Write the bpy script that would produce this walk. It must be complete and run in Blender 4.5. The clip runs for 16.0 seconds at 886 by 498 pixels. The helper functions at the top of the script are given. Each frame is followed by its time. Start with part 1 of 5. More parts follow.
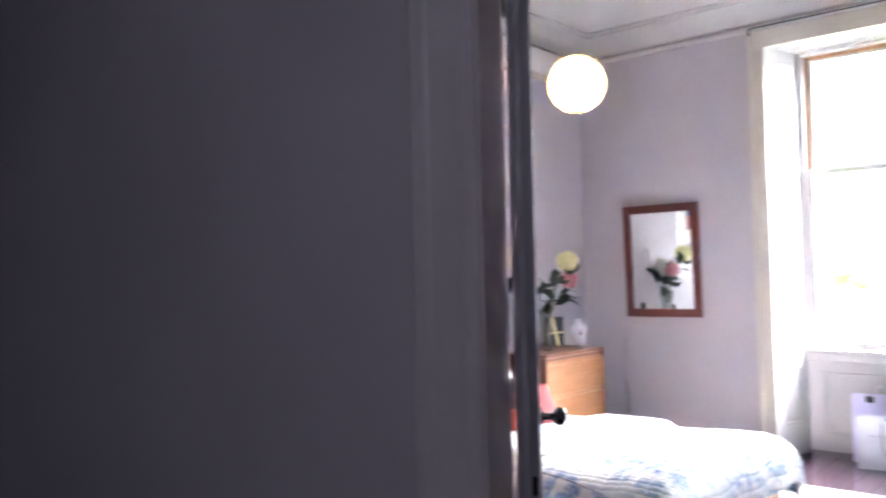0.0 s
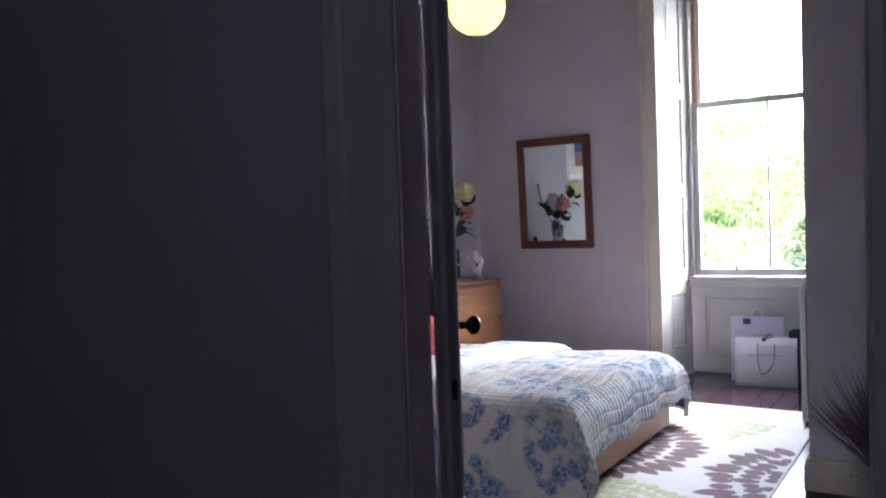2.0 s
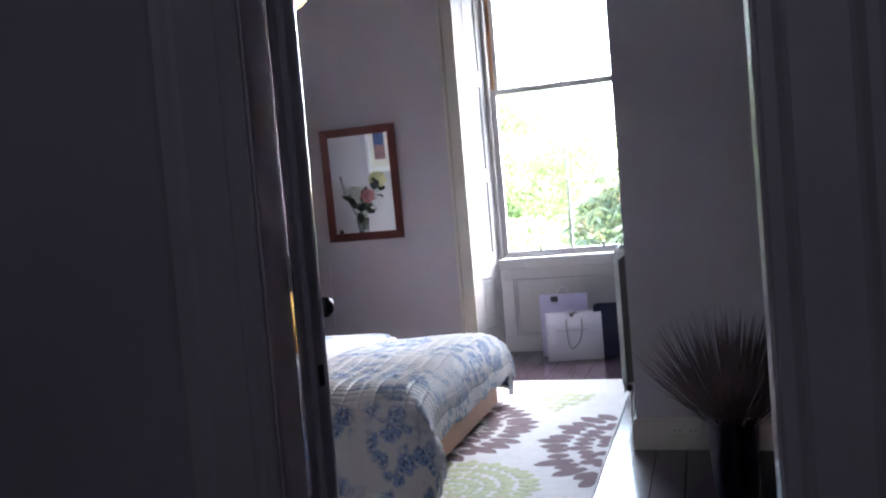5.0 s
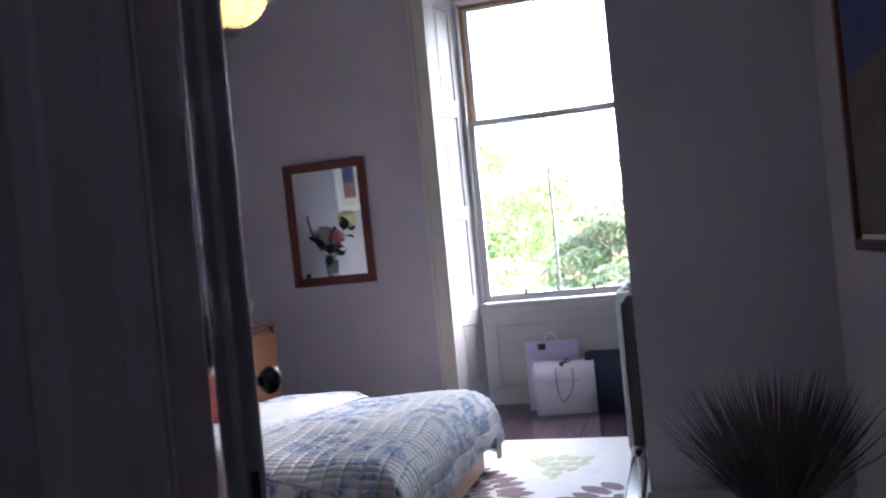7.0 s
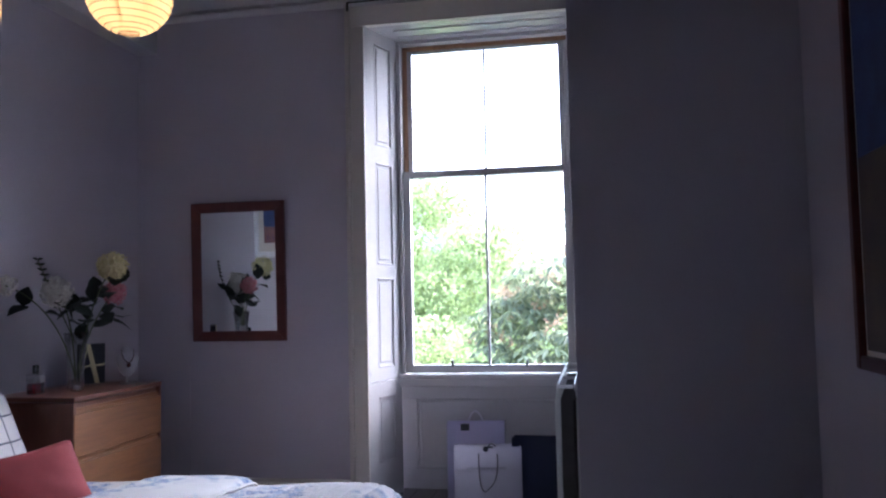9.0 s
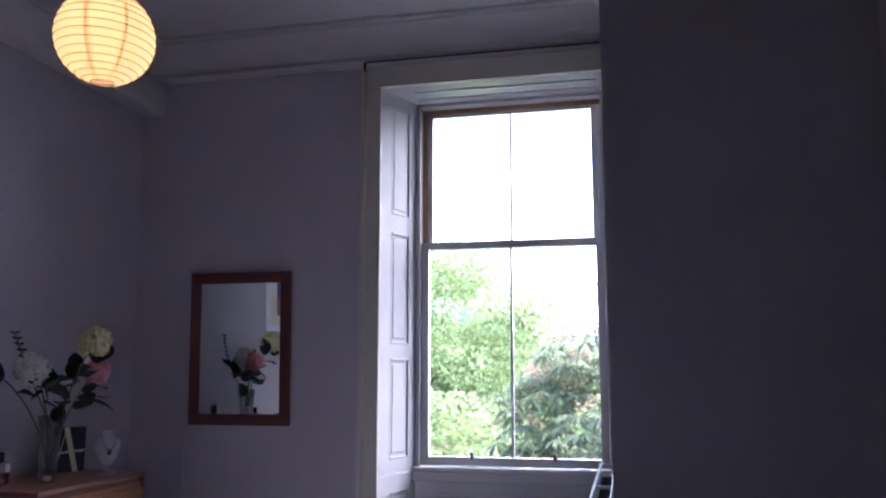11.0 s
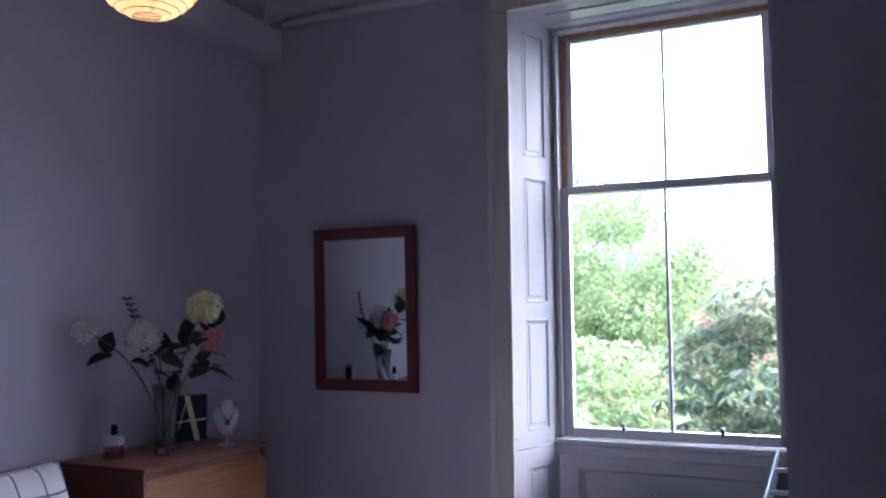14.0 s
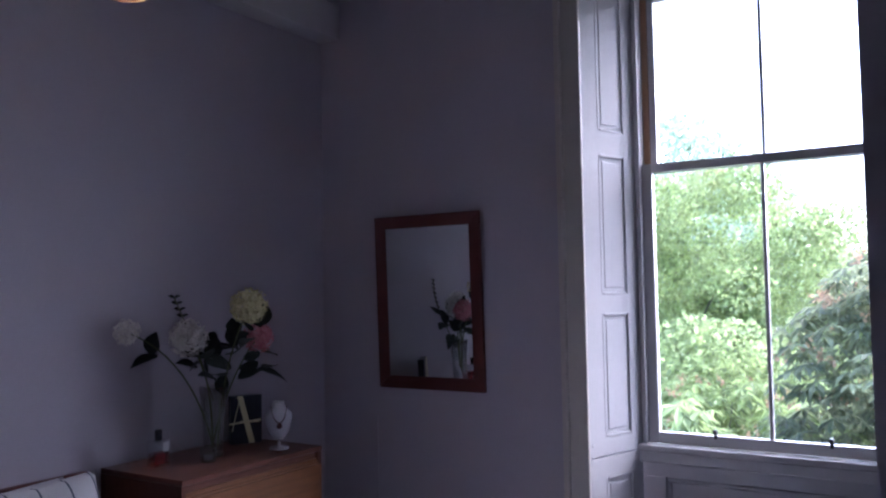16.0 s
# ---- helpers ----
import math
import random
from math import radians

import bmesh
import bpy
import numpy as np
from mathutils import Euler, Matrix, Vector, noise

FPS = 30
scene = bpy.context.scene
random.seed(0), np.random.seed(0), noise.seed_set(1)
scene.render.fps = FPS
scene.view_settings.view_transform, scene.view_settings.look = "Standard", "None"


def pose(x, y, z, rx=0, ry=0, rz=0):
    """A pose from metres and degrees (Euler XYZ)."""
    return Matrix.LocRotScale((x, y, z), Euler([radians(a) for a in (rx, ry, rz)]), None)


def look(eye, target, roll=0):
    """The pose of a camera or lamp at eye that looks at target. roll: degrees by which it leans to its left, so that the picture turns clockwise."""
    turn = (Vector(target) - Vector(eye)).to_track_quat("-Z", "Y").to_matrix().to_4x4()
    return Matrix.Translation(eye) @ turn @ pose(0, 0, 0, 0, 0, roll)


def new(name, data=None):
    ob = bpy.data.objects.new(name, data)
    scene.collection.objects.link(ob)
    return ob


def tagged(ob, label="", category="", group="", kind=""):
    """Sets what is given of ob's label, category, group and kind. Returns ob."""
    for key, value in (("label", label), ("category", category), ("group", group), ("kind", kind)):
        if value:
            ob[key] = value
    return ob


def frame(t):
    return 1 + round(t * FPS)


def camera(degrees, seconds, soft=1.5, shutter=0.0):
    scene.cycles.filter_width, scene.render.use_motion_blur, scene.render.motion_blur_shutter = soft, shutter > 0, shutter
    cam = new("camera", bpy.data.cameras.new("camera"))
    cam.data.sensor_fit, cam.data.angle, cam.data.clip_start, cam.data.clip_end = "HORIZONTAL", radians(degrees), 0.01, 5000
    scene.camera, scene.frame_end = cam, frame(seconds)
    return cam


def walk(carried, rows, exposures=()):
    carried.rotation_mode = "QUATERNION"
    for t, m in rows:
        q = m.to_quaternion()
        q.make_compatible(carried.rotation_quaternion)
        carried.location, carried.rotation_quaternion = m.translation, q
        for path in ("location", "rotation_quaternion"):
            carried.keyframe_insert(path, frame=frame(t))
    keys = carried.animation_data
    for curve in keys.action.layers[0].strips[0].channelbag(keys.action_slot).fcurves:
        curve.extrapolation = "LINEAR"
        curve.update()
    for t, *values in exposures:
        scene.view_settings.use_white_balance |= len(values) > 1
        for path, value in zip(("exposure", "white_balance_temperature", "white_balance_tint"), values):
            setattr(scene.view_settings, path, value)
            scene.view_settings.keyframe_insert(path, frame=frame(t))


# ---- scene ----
cam = camera(57.0, 16.0, soft=2.2, shutter=0.5)
PATH = [
    (0, (-0.708, 0.649, 1.379), (-2.004, 2.171, 1.449), -1.3),
    (0.5, (-0.781, 0.656, 1.311), (-1.853, 2.34, 1.379), -1.7),
    (1, (-0.812, 0.661, 1.268), (-1.852, 2.365, 1.265), -2.6),
    (1.5, (-0.812, 0.662, 1.259), (-1.888, 2.343, 1.21), -2.7),
    (2, (-0.823, 0.667, 1.258), (-1.896, 2.35, 1.196), -2.0),
    (2.5, (-0.829, 0.666, 1.25), (-1.934, 2.326, 1.168), -2.1),
    (3, (-0.875, 0.698, 1.227), (-1.872, 2.427, 1.163), -2.8),
    (3.5, (-0.961, 0.695, 1.246), (-1.762, 2.525, 1.24), -3.4),
    (4, (-1.024, 0.705, 1.171), (-1.813, 2.539, 1.069), -4.1),
    (4.5, (-1.037, 0.707, 1.179), (-1.689, 2.595, 1.069), -4.3),
    (7, (-1.251, 1.256, 1.175), (-1.786, 3.183, 1.186), -5.5),
    (7.5, (-1.256, 1.424, 1.204), (-1.715, 3.371, 1.192), -5.7),
    (8, (-1.285, 1.547, 1.216), (-1.784, 3.483, 1.269), -0.6),
    (8.5, (-1.321, 1.71, 1.228), (-1.735, 3.665, 1.315), -0.6),
    (9, (-1.347, 1.814, 1.258), (-1.712, 3.777, 1.384), -1.2),
    (11.5, (-1.37, 2.393, 1.336), (-1.854, 4.308, 1.645), 0.4),
    (12, (-1.377, 2.508, 1.341), (-1.932, 4.41, 1.617), 0.8),
    (12.5, (-1.395, 2.584, 1.383), (-2.023, 4.47, 1.611), 0.9),
    (13, (-1.405, 2.61, 1.389), (-2.07, 4.485, 1.598), -0.2),
    (13.5, (-1.392, 2.689, 1.397), (-2.132, 4.54, 1.561), -0.2),
    (14, (-1.354, 2.844, 1.429), (-2.179, 4.658, 1.594), -0.5),
    (14.5, (-1.309, 2.984, 1.458), (-2.226, 4.746, 1.688), -1.1),
    (15, (-1.283, 3.096, 1.519), (-2.295, 4.809, 1.725), -1.9),
    (15.5, (-1.29, 3.171, 1.521), (-2.328, 4.872, 1.683), -1.0),
    (16, (-1.304, 3.263, 1.533), (-2.371, 4.951, 1.634), -1.0),
]
walk(cam, [(t, look(*m)) for t, *m in PATH], exposures=[(0, 6.6, 5750, 9), (0.5, 5.45, 5700, 9), (1.5, 5.0, 5650, 9), (4.5, 4.95, 5550, 9), (7, 4.6, 5400, 13), (8.5, 4.35, 5300, 15), (9, 3.85, 5150, 18), (11.5, 3.6, 5050, 23), (12.5, 3.7, 4950, 22), (14.5, 3.65, 4950, 22), (16, 3.25, 5000, 24)])

# ---- world, sun, lamps ----
world = bpy.data.worlds.new("sky")
scene.world = world
world.use_nodes = True
wn = world.node_tree
sky = wn.nodes.new("ShaderNodeTexSky")
sky.sky_type = "NISHITA"
sky.sun_disc = False
sky.sun_elevation = radians(42)
sky.sun_rotation = radians(32)
sky.air_density, sky.dust_density, sky.ozone_density = 1.0, 4.0, 1.0
wn.nodes["Background"].inputs["Strength"].default_value = 0.15
wn.links.new(sky.outputs["Color"], wn.nodes["Background"].inputs["Color"])

sun = new("sun", bpy.data.lights.new("sun", "SUN"))
sun.data.energy, sun.data.angle, sun.data.color = 1.1, radians(85), (1.0, 0.98, 0.96)
sun.matrix_world = look((7.88, 19.6, 13.4), (0, 7, 0))

bulb = new("bulb", bpy.data.lights.new("bulb", "POINT"))
bulb.data.energy, bulb.data.color, bulb.data.shadow_soft_size = 0.064, (1.0, 0.53, 0.17), 0.035
bulb.location = (-3.012, 4.515, 2.40)

# added fill lamp, unseen at the back of the hall, to brighten the hall
fan = new("hall_fill_lamp", bpy.data.lights.new("hall_fill_lamp", "AREA"))
fan.data.shape, fan.data.size, fan.data.size_y = "RECTANGLE", 0.8, 0.4
fan.data.energy, fan.data.color = 0.27, (0.93, 0.93, 1.0)
fan.matrix_world = look((-1.2, -1.72, 2.7), (-1.4, 2.2, 1.2))


# ---- materials ----
def mat(name, base, rough=0.5, metal=0.0, vary=0.12, scale=8.0, grain=120.0, bump=0.1, coat=0.0, tint=None, stretch=None):
    """A surface with blotches at one scale and grain at a finer one."""
    m = bpy.data.materials.new(name)
    m.use_nodes = True
    nt = m.node_tree
    b = nt.nodes["Principled BSDF"]
    co = nt.nodes.new("ShaderNodeTexCoord")
    mp = nt.nodes.new("ShaderNodeMapping")
    nt.links.new(co.outputs["Object"], mp.inputs["Vector"])
    if stretch:
        mp.inputs["Scale"].default_value = stretch
    n1, n2 = nt.nodes.new("ShaderNodeTexNoise"), nt.nodes.new("ShaderNodeTexNoise")
    for n, s in ((n1, scale), (n2, grain)):
        n.inputs["Scale"].default_value = s
        n.inputs["Detail"].default_value = 5
        nt.links.new(mp.outputs["Vector"], n.inputs["Vector"])
    add = nt.nodes.new("ShaderNodeMath")
    add.operation = "MULTIPLY_ADD"
    nt.links.new(n2.outputs["Fac"], add.inputs[0])
    add.inputs[1].default_value = 0.45
    nt.links.new(n1.outputs["Fac"], add.inputs[2])
    ramp = nt.nodes.new("ShaderNodeValToRGB")
    other = tint or [c * (1 - vary * 2) for c in base]
    ramp.color_ramp.elements[0].position, ramp.color_ramp.elements[1].position = 0.45, 0.95
    ramp.color_ramp.elements[0].color = (*other, 1)
    ramp.color_ramp.elements[1].color = (*base, 1)
    nt.links.new(add.outputs[0], ramp.inputs["Fac"])
    nt.links.new(ramp.outputs["Color"], b.inputs["Base Color"])
    b.inputs["Roughness"].default_value, b.inputs["Metallic"].default_value = rough, metal
    b.inputs["Coat Weight"].default_value = coat
    if bump:
        bp = nt.nodes.new("ShaderNodeBump")
        bp.inputs["Strength"].default_value, bp.inputs["Distance"].default_value = bump, 0.01
        nt.links.new(add.outputs[0], bp.inputs["Height"])
        nt.links.new(bp.outputs["Normal"], b.inputs["Normal"])
    return m


def nodes_of(m):
    return m.node_tree, m.node_tree.nodes["Principled BSDF"]


PAINT = mat("lilac_wall_paint", (0.44, 0.408, 0.45), 0.62, vary=0.045, scale=1.6, grain=90, bump=0.08)
HALL = mat("hall_wall_paint", (0.47, 0.415, 0.46), 0.6, vary=0.04, scale=1.6, grain=90, bump=0.08)
CEIL = mat("ceiling_paint", (0.52, 0.50, 0.495), 0.8, vary=0.03, scale=2, grain=60, bump=0.05)
CREAM = mat("cream_gloss_paint", (0.52, 0.485, 0.43), 0.33, vary=0.05, scale=3, grain=40, bump=0.06)
WHITE = mat("white_gloss_paint", (0.48, 0.465, 0.46), 0.25, vary=0.04, scale=4, grain=35, bump=0.06)
GLOSS = mat("white_high_gloss_paint", (0.50, 0.485, 0.485), 0.09, vary=0.04, scale=4, grain=25, bump=0.03, coat=0.6)
HALLTRIM = mat("hall_gloss_paint", (0.54, 0.475, 0.50), 0.48, vary=0.05, scale=3, grain=35, bump=0.05)
DOORP = mat("door_gloss_paint", (0.44, 0.40, 0.44), 0.12, vary=0.03, scale=3, grain=30, bump=0.03, coat=1.0)
BARE = mat("bare_timber", (0.42, 0.24, 0.13), 0.6, vary=0.2, scale=3, grain=50, bump=0.15, stretch=(6, 6, 0.8))
BOARD = mat("dark_floor_varnish", (0.030, 0.015, 0.023), 0.19, vary=0.25, scale=2.2, grain=30, bump=0.05, coat=0.3, stretch=(7, 1, 1))
OAK = mat("oak_veneer", (0.24, 0.105, 0.04), 0.42, vary=0.16, scale=5, grain=60, bump=0.06, stretch=(3, 1, 12))
OAKTOP = mat("oak_veneer_top", (0.12, 0.045, 0.028), 0.33, vary=0.16, scale=5, grain=60, bump=0.05, stretch=(8, 1, 2))
PINE = mat("stained_pine", (0.12, 0.028, 0.023), 0.38, vary=0.18, scale=6, grain=70, bump=0.08, stretch=(2, 2, 2))
BIRCH = mat("bed_veneer", (0.34, 0.175, 0.095), 0.45, vary=0.12, scale=4, grain=50, bump=0.05, stretch=(2, 1, 9))
BLACK = mat("black_knob_lacquer", (0.012, 0.011, 0.012), 0.12, vary=0.05, bump=0.0)
RADP = mat("radiator_enamel", (0.70, 0.69, 0.66), 0.3, vary=0.04, bump=0.03)
# grey kept dark to paint the shade of the gap into the fins
FINS = mat("shade_grey_fin_metal", (0.16, 0.15, 0.15), 0.7, 0.2, vary=0.1, bump=0.05)
CHROME = mat("worn_chrome", (0.7, 0.7, 0.7), 0.2, 1.0, vary=0.05, bump=0.0)
BRASS = mat("dull_hinge_metal", (0.20, 0.17, 0.15), 0.4, 0.7, vary=0.1, bump=0.05)
DARKM = mat("dark_iron", (0.03, 0.028, 0.03), 0.4, 0.6, vary=0.1, bump=0.05)
RED = mat("red_cushion_cloth", (0.21, 0.019, 0.026), 0.85, vary=0.07, scale=6, grain=300, bump=0.25)
OCHREC = mat("mustard_cushion_cloth", (0.55, 0.31, 0.05), 0.85, vary=0.08, scale=6, grain=300, bump=0.25)
LINEN = mat("white_pillow_cotton", (0.54, 0.53, 0.55), 0.9, vary=0.04, scale=5, grain=250, bump=0.2)
BAGW = mat("white_coated_paper", (0.62, 0.60, 0.65), 0.4, vary=0.02, scale=3, grain=60, bump=0.04)
BAGL = mat("lilac_white_paper", (0.70, 0.67, 0.84), 0.45, vary=0.02, scale=3, grain=60, bump=0.04)
BAGN = mat("navy_paper", (0.020, 0.028, 0.075), 0.5, vary=0.1, scale=3, grain=60, bump=0.04)
CORD = mat("grey_cord", (0.18, 0.17, 0.18), 0.8, vary=0.1, bump=0.2)
PRINT = mat("faint_grey_print", (0.50, 0.48, 0.52), 0.5, vary=0.05, bump=0)
INK = mat("black_print", (0.02, 0.02, 0.025), 0.5, vary=0.05, bump=0)
STEM = mat("flower_stem", (0.10, 0.12, 0.05), 0.55, vary=0.15, grain=90, bump=0.1)
LEAFD = mat("dark_silk_leaf", (0.014, 0.021, 0.014), 0.6, vary=0.2, scale=20, bump=0.1)
PETW = mat("ivory_petals", (0.72, 0.69, 0.63), 0.8, vary=0.12, scale=60, bump=0.1, tint=(0.54, 0.51, 0.45))
PETY = mat("cream_yellow_petals", (0.68, 0.60, 0.34), 0.8, vary=0.12, scale=60, bump=0.1, tint=(0.42, 0.39, 0.18))
PETP = mat("pink_petals", (0.45, 0.10, 0.15), 0.7, vary=0.12, scale=30, bump=0.1, tint=(0.60, 0.30, 0.29))
DRY = mat("dried_grass", (0.125, 0.09, 0.09), 0.8, vary=0.2, scale=12, bump=0.1)
POT = mat("dark_glazed_pot", (0.010, 0.009, 0.024), 0.35, vary=0.2, scale=6, bump=0.05)
MATTE = mat("picture_mount", (0.70, 0.66, 0.60), 0.9, vary=0.04, bump=0.05)
BUST = mat("white_velvet_bust", (0.40, 0.385, 0.41), 0.8, vary=0.04, grain=200, bump=0.1)
BEAD = mat("dark_red_beads", (0.10, 0.03, 0.03), 0.35, vary=0.2, bump=0.05)
GOLD = mat("gold_ribbon", (0.80, 0.72, 0.42), 0.35, 0.3, vary=0.06, bump=0.05)
GIFT = mat("black_gift_box", (0.012, 0.013, 0.025), 0.35, vary=0.1, bump=0.02)
CREAMRUG = mat("cream_rug_pile", (0.66, 0.635, 0.63), 0.95, vary=0.06, scale=14, grain=350, bump=0.5)
MAUVE = mat("mauve_rug_pile", (0.19, 0.125, 0.14), 0.95, vary=0.10, scale=14, grain=350, bump=0.5)
LIME = mat("lime_rug_pile", (0.50, 0.52, 0.32), 0.95, vary=0.10, scale=14, grain=350, bump=0.5)
BARK = mat("tree_bark", (0.10, 0.075, 0.055), 0.9, vary=0.25, scale=6, grain=40, bump=0.5)
GRASS = mat("meadow_grass", (0.12, 0.16, 0.05), 0.95, vary=0.25, scale=0.8, grain=20, bump=0.4)


def leaf_mat(name, a, b):
    m = mat(name, a, 0.5, vary=0.1, scale=1.1, grain=9, bump=0.0, tint=b)
    nt, p = nodes_of(m)
    g = nt.nodes.new("ShaderNodeNewGeometry")
    hsv = nt.nodes.new("ShaderNodeHueSaturation")
    mul = nt.nodes.new("ShaderNodeMath")
    mul.operation = "MULTIPLY_ADD"
    nt.links.new(g.outputs["Random Per Island"], mul.inputs[0])
    mul.inputs[1].default_value, mul.inputs[2].default_value = 0.9, 0.65
    nt.links.new(mul.outputs[0], hsv.inputs["Value"])
    src = p.inputs["Base Color"].links[0].from_socket
    nt.links.new(src, hsv.inputs["Color"])
    nt.links.new(hsv.outputs["Color"], p.inputs["Base Color"])
    tr = nt.nodes.new("ShaderNodeBsdfTranslucent")
    nt.links.new(hsv.outputs["Color"], tr.inputs["Color"])
    mix = nt.nodes.new("ShaderNodeMixShader")
    p.inputs["Specular IOR Level"].default_value = 0.25
    mix.inputs[0].default_value = 0.55
    nt.links.new(p.outputs[0], mix.inputs[1])
    nt.links.new(tr.outputs[0], mix.inputs[2])
    nt.links.new(mix.outputs[0], nt.nodes["Material Output"].inputs["Surface"])
    return m


TIPS = leaf_mat("rusty_seed_heads", (0.52, 0.36, 0.22), (0.36, 0.20, 0.11))
LEAF_A = leaf_mat("light_foliage", (0.385, 0.43, 0.185), (0.20, 0.26, 0.09))
LEAF_B = leaf_mat("blue_green_foliage", (0.30, 0.31, 0.17), (0.06, 0.08, 0.045))
# distant green made paler, with the haze of the air mixed into the colour
LEAF_C = leaf_mat("hazed_far_foliage", (0.38, 0.45, 0.31), (0.28, 0.36, 0.22))


def glass_mat(name, tint=(1, 1, 1), rough=0.0, ior=1.45):
    m = bpy.data.materials.new(name)
    m.use_nodes = True
    nt, p = nodes_of(m)
    p.inputs["Base Color"].default_value = (*tint, 1)
    p.inputs["Transmission Weight"].default_value = 1.0
    p.inputs["Roughness"].default_value, p.inputs["IOR"].default_value = rough, ior
    return m


PANE = glass_mat("window_glass", (0.97, 0.99, 0.98), 0.0, 1.45)
VASEG = bpy.data.materials.new("clear_vase_glass")
VASEG.use_nodes = True
_nt = VASEG.node_tree
_nt.nodes.clear()
_o, _t, _g = _nt.nodes.new("ShaderNodeOutputMaterial"), _nt.nodes.new("ShaderNodeBsdfTransparent"), _nt.nodes.new("ShaderNodeBsdfGlossy")
_f, _m, _w = _nt.nodes.new("ShaderNodeLayerWeight"), _nt.nodes.new("ShaderNodeMixShader"), _nt.nodes.new("ShaderNodeMath")
_t.inputs["Color"].default_value = (0.93, 0.95, 0.95, 1)
_g.inputs["Roughness"].default_value = 0.03
_w.operation = "POWER"
_w.inputs[1].default_value = 1.3
_nt.links.new(_f.outputs["Facing"], _w.inputs[0])
_nt.links.new(_w.outputs[0], _m.inputs[0])
_nt.links.new(_t.outputs[0], _m.inputs[1])
_nt.links.new(_g.outputs[0], _m.inputs[2])
_nt.links.new(_m.outputs[0], _o.inputs["Surface"])
PERF = glass_mat("red_perfume_glass", (0.75, 0.05, 0.06), 0.02, 1.4)
MIRROR = bpy.data.materials.new("mirror_silver")
MIRROR.use_nodes = True
_, _p = nodes_of(MIRROR)
_p.inputs["Base Color"].default_value = (0.78, 0.82, 0.81, 1)
_p.inputs["Metallic"].default_value, _p.inputs["Roughness"].default_value = 1.0, 0.01

# rice paper that lets the bulb's light through
PAPER = bpy.data.materials.new("rice_paper")
PAPER.use_nodes = True
_nt, _p = nodes_of(PAPER)
_p.inputs["Base Color"].default_value, _p.inputs["Roughness"].default_value = (0.86, 0.80, 0.66, 1), 0.9
_tr = _nt.nodes.new("ShaderNodeBsdfTranslucent")
_tr.inputs["Color"].default_value = (0.90, 0.80, 0.60, 1)
_mx = _nt.nodes.new("ShaderNodeMixShader")
_mx.inputs[0].default_value = 0.6
_nt.links.new(_p.outputs[0], _mx.inputs[1])
_nt.links.new(_tr.outputs[0], _mx.inputs[2])
_nt.links.new(_mx.outputs[0], _nt.nodes["Material Output"].inputs["Surface"])
RIB = mat("lantern_wire_rib", (0.34, 0.20, 0.10), 0.7, vary=0.05, bump=0)


def floral(name, ground, blue, pale, cells, reach, cut, stretch=1.0, soft=0.12):
    """Cotton printed with scattered clusters of blue roses: clusters, roses in them, petals in those."""
    m = bpy.data.materials.new(name)
    m.use_nodes = True
    nt, p = nodes_of(m)
    N, L = nt.nodes.new, nt.links.new
    co = N("ShaderNodeTexCoord")
    mp = N("ShaderNodeMapping")
    mp.inputs["Scale"].default_value = (1.0, stretch, 1.0)
    L(co.outputs["UV"], mp.inputs["Vector"])
    uv = mp.outputs["Vector"]

    def noise_at(scale, detail):
        n = N("ShaderNodeTexNoise")
        n.inputs["Scale"].default_value, n.inputs["Detail"].default_value = scale, detail
        L(uv, n.inputs["Vector"])
        return n

    def moved(n, by):
        o = N("ShaderNodeVectorMath")
        o.operation = "MULTIPLY_ADD"
        L(n.outputs["Color"], o.inputs[0])
        o.inputs[1].default_value = (by,) * 3
        L(uv, o.inputs[2])
        return o.outputs[0]

    def cell(scale, vec, rnd=1.0):
        v = N("ShaderNodeTexVoronoi")
        v.inputs["Scale"].default_value, v.inputs["Randomness"].default_value = scale, rnd
        L(vec, v.inputs["Vector"])
        return v

    def ramp(src, a, b, ca=(0, 0, 0, 1), cb=(1, 1, 1, 1)):
        r = N("ShaderNodeValToRGB")
        r.color_ramp.elements[0].position, r.color_ramp.elements[1].position = a, b
        r.color_ramp.elements[0].color, r.color_ramp.elements[1].color = ca, cb
        L(src, r.inputs["Fac"])
        return r.outputs["Color"]

    def math_of(op, a, b):
        x = N("ShaderNodeMath")
        x.operation = op
        for k, v in enumerate((a, b)):
            if isinstance(v, float):
                x.inputs[k].default_value = v
            else:
                L(v, x.inputs[k])
        return x.outputs[0]

    white, black = (1, 1, 1, 1), (0, 0, 0, 1)
    cluster = cell(cells, moved(noise_at(7, 3), 0.22), 0.8)
    near = ramp(cluster.outputs["Distance"], reach, reach + soft, white, black)
    rose = cell(13.0, moved(noise_at(26, 3), 0.045))
    bloom = ramp(rose.outputs["Distance"], cut, cut + soft, white, black)
    petal = cell(46.0, moved(noise_at(40, 2), 0.03))
    broken = ramp(noise_at(60, 3).outputs["Fac"], 0.34, 0.46)
    shape = math_of("MULTIPLY", math_of("MULTIPLY", near, bloom), broken)
    shade = ramp(math_of("MULTIPLY", petal.outputs["Distance"], 1.3), 0.15, 0.75, (*blue, 1), (*pale, 1))
    mix = N("ShaderNodeMix")
    mix.data_type = "RGBA"
    L(shape, mix.inputs["Factor"])
    mix.inputs[6].default_value = (*ground, 1)
    L(shade, mix.inputs[7])
    L(mix.outputs[2], p.inputs["Base Color"])
    p.inputs["Roughness"].default_value = 0.9
    bp = N("ShaderNodeBump")
    bp.inputs["Strength"].default_value, bp.inputs["Distance"].default_value = 0.2, 0.01
    L(noise_at(90, 4).outputs["Fac"], bp.inputs["Height"])
    L(bp.outputs["Normal"], p.inputs["Normal"])
    return m


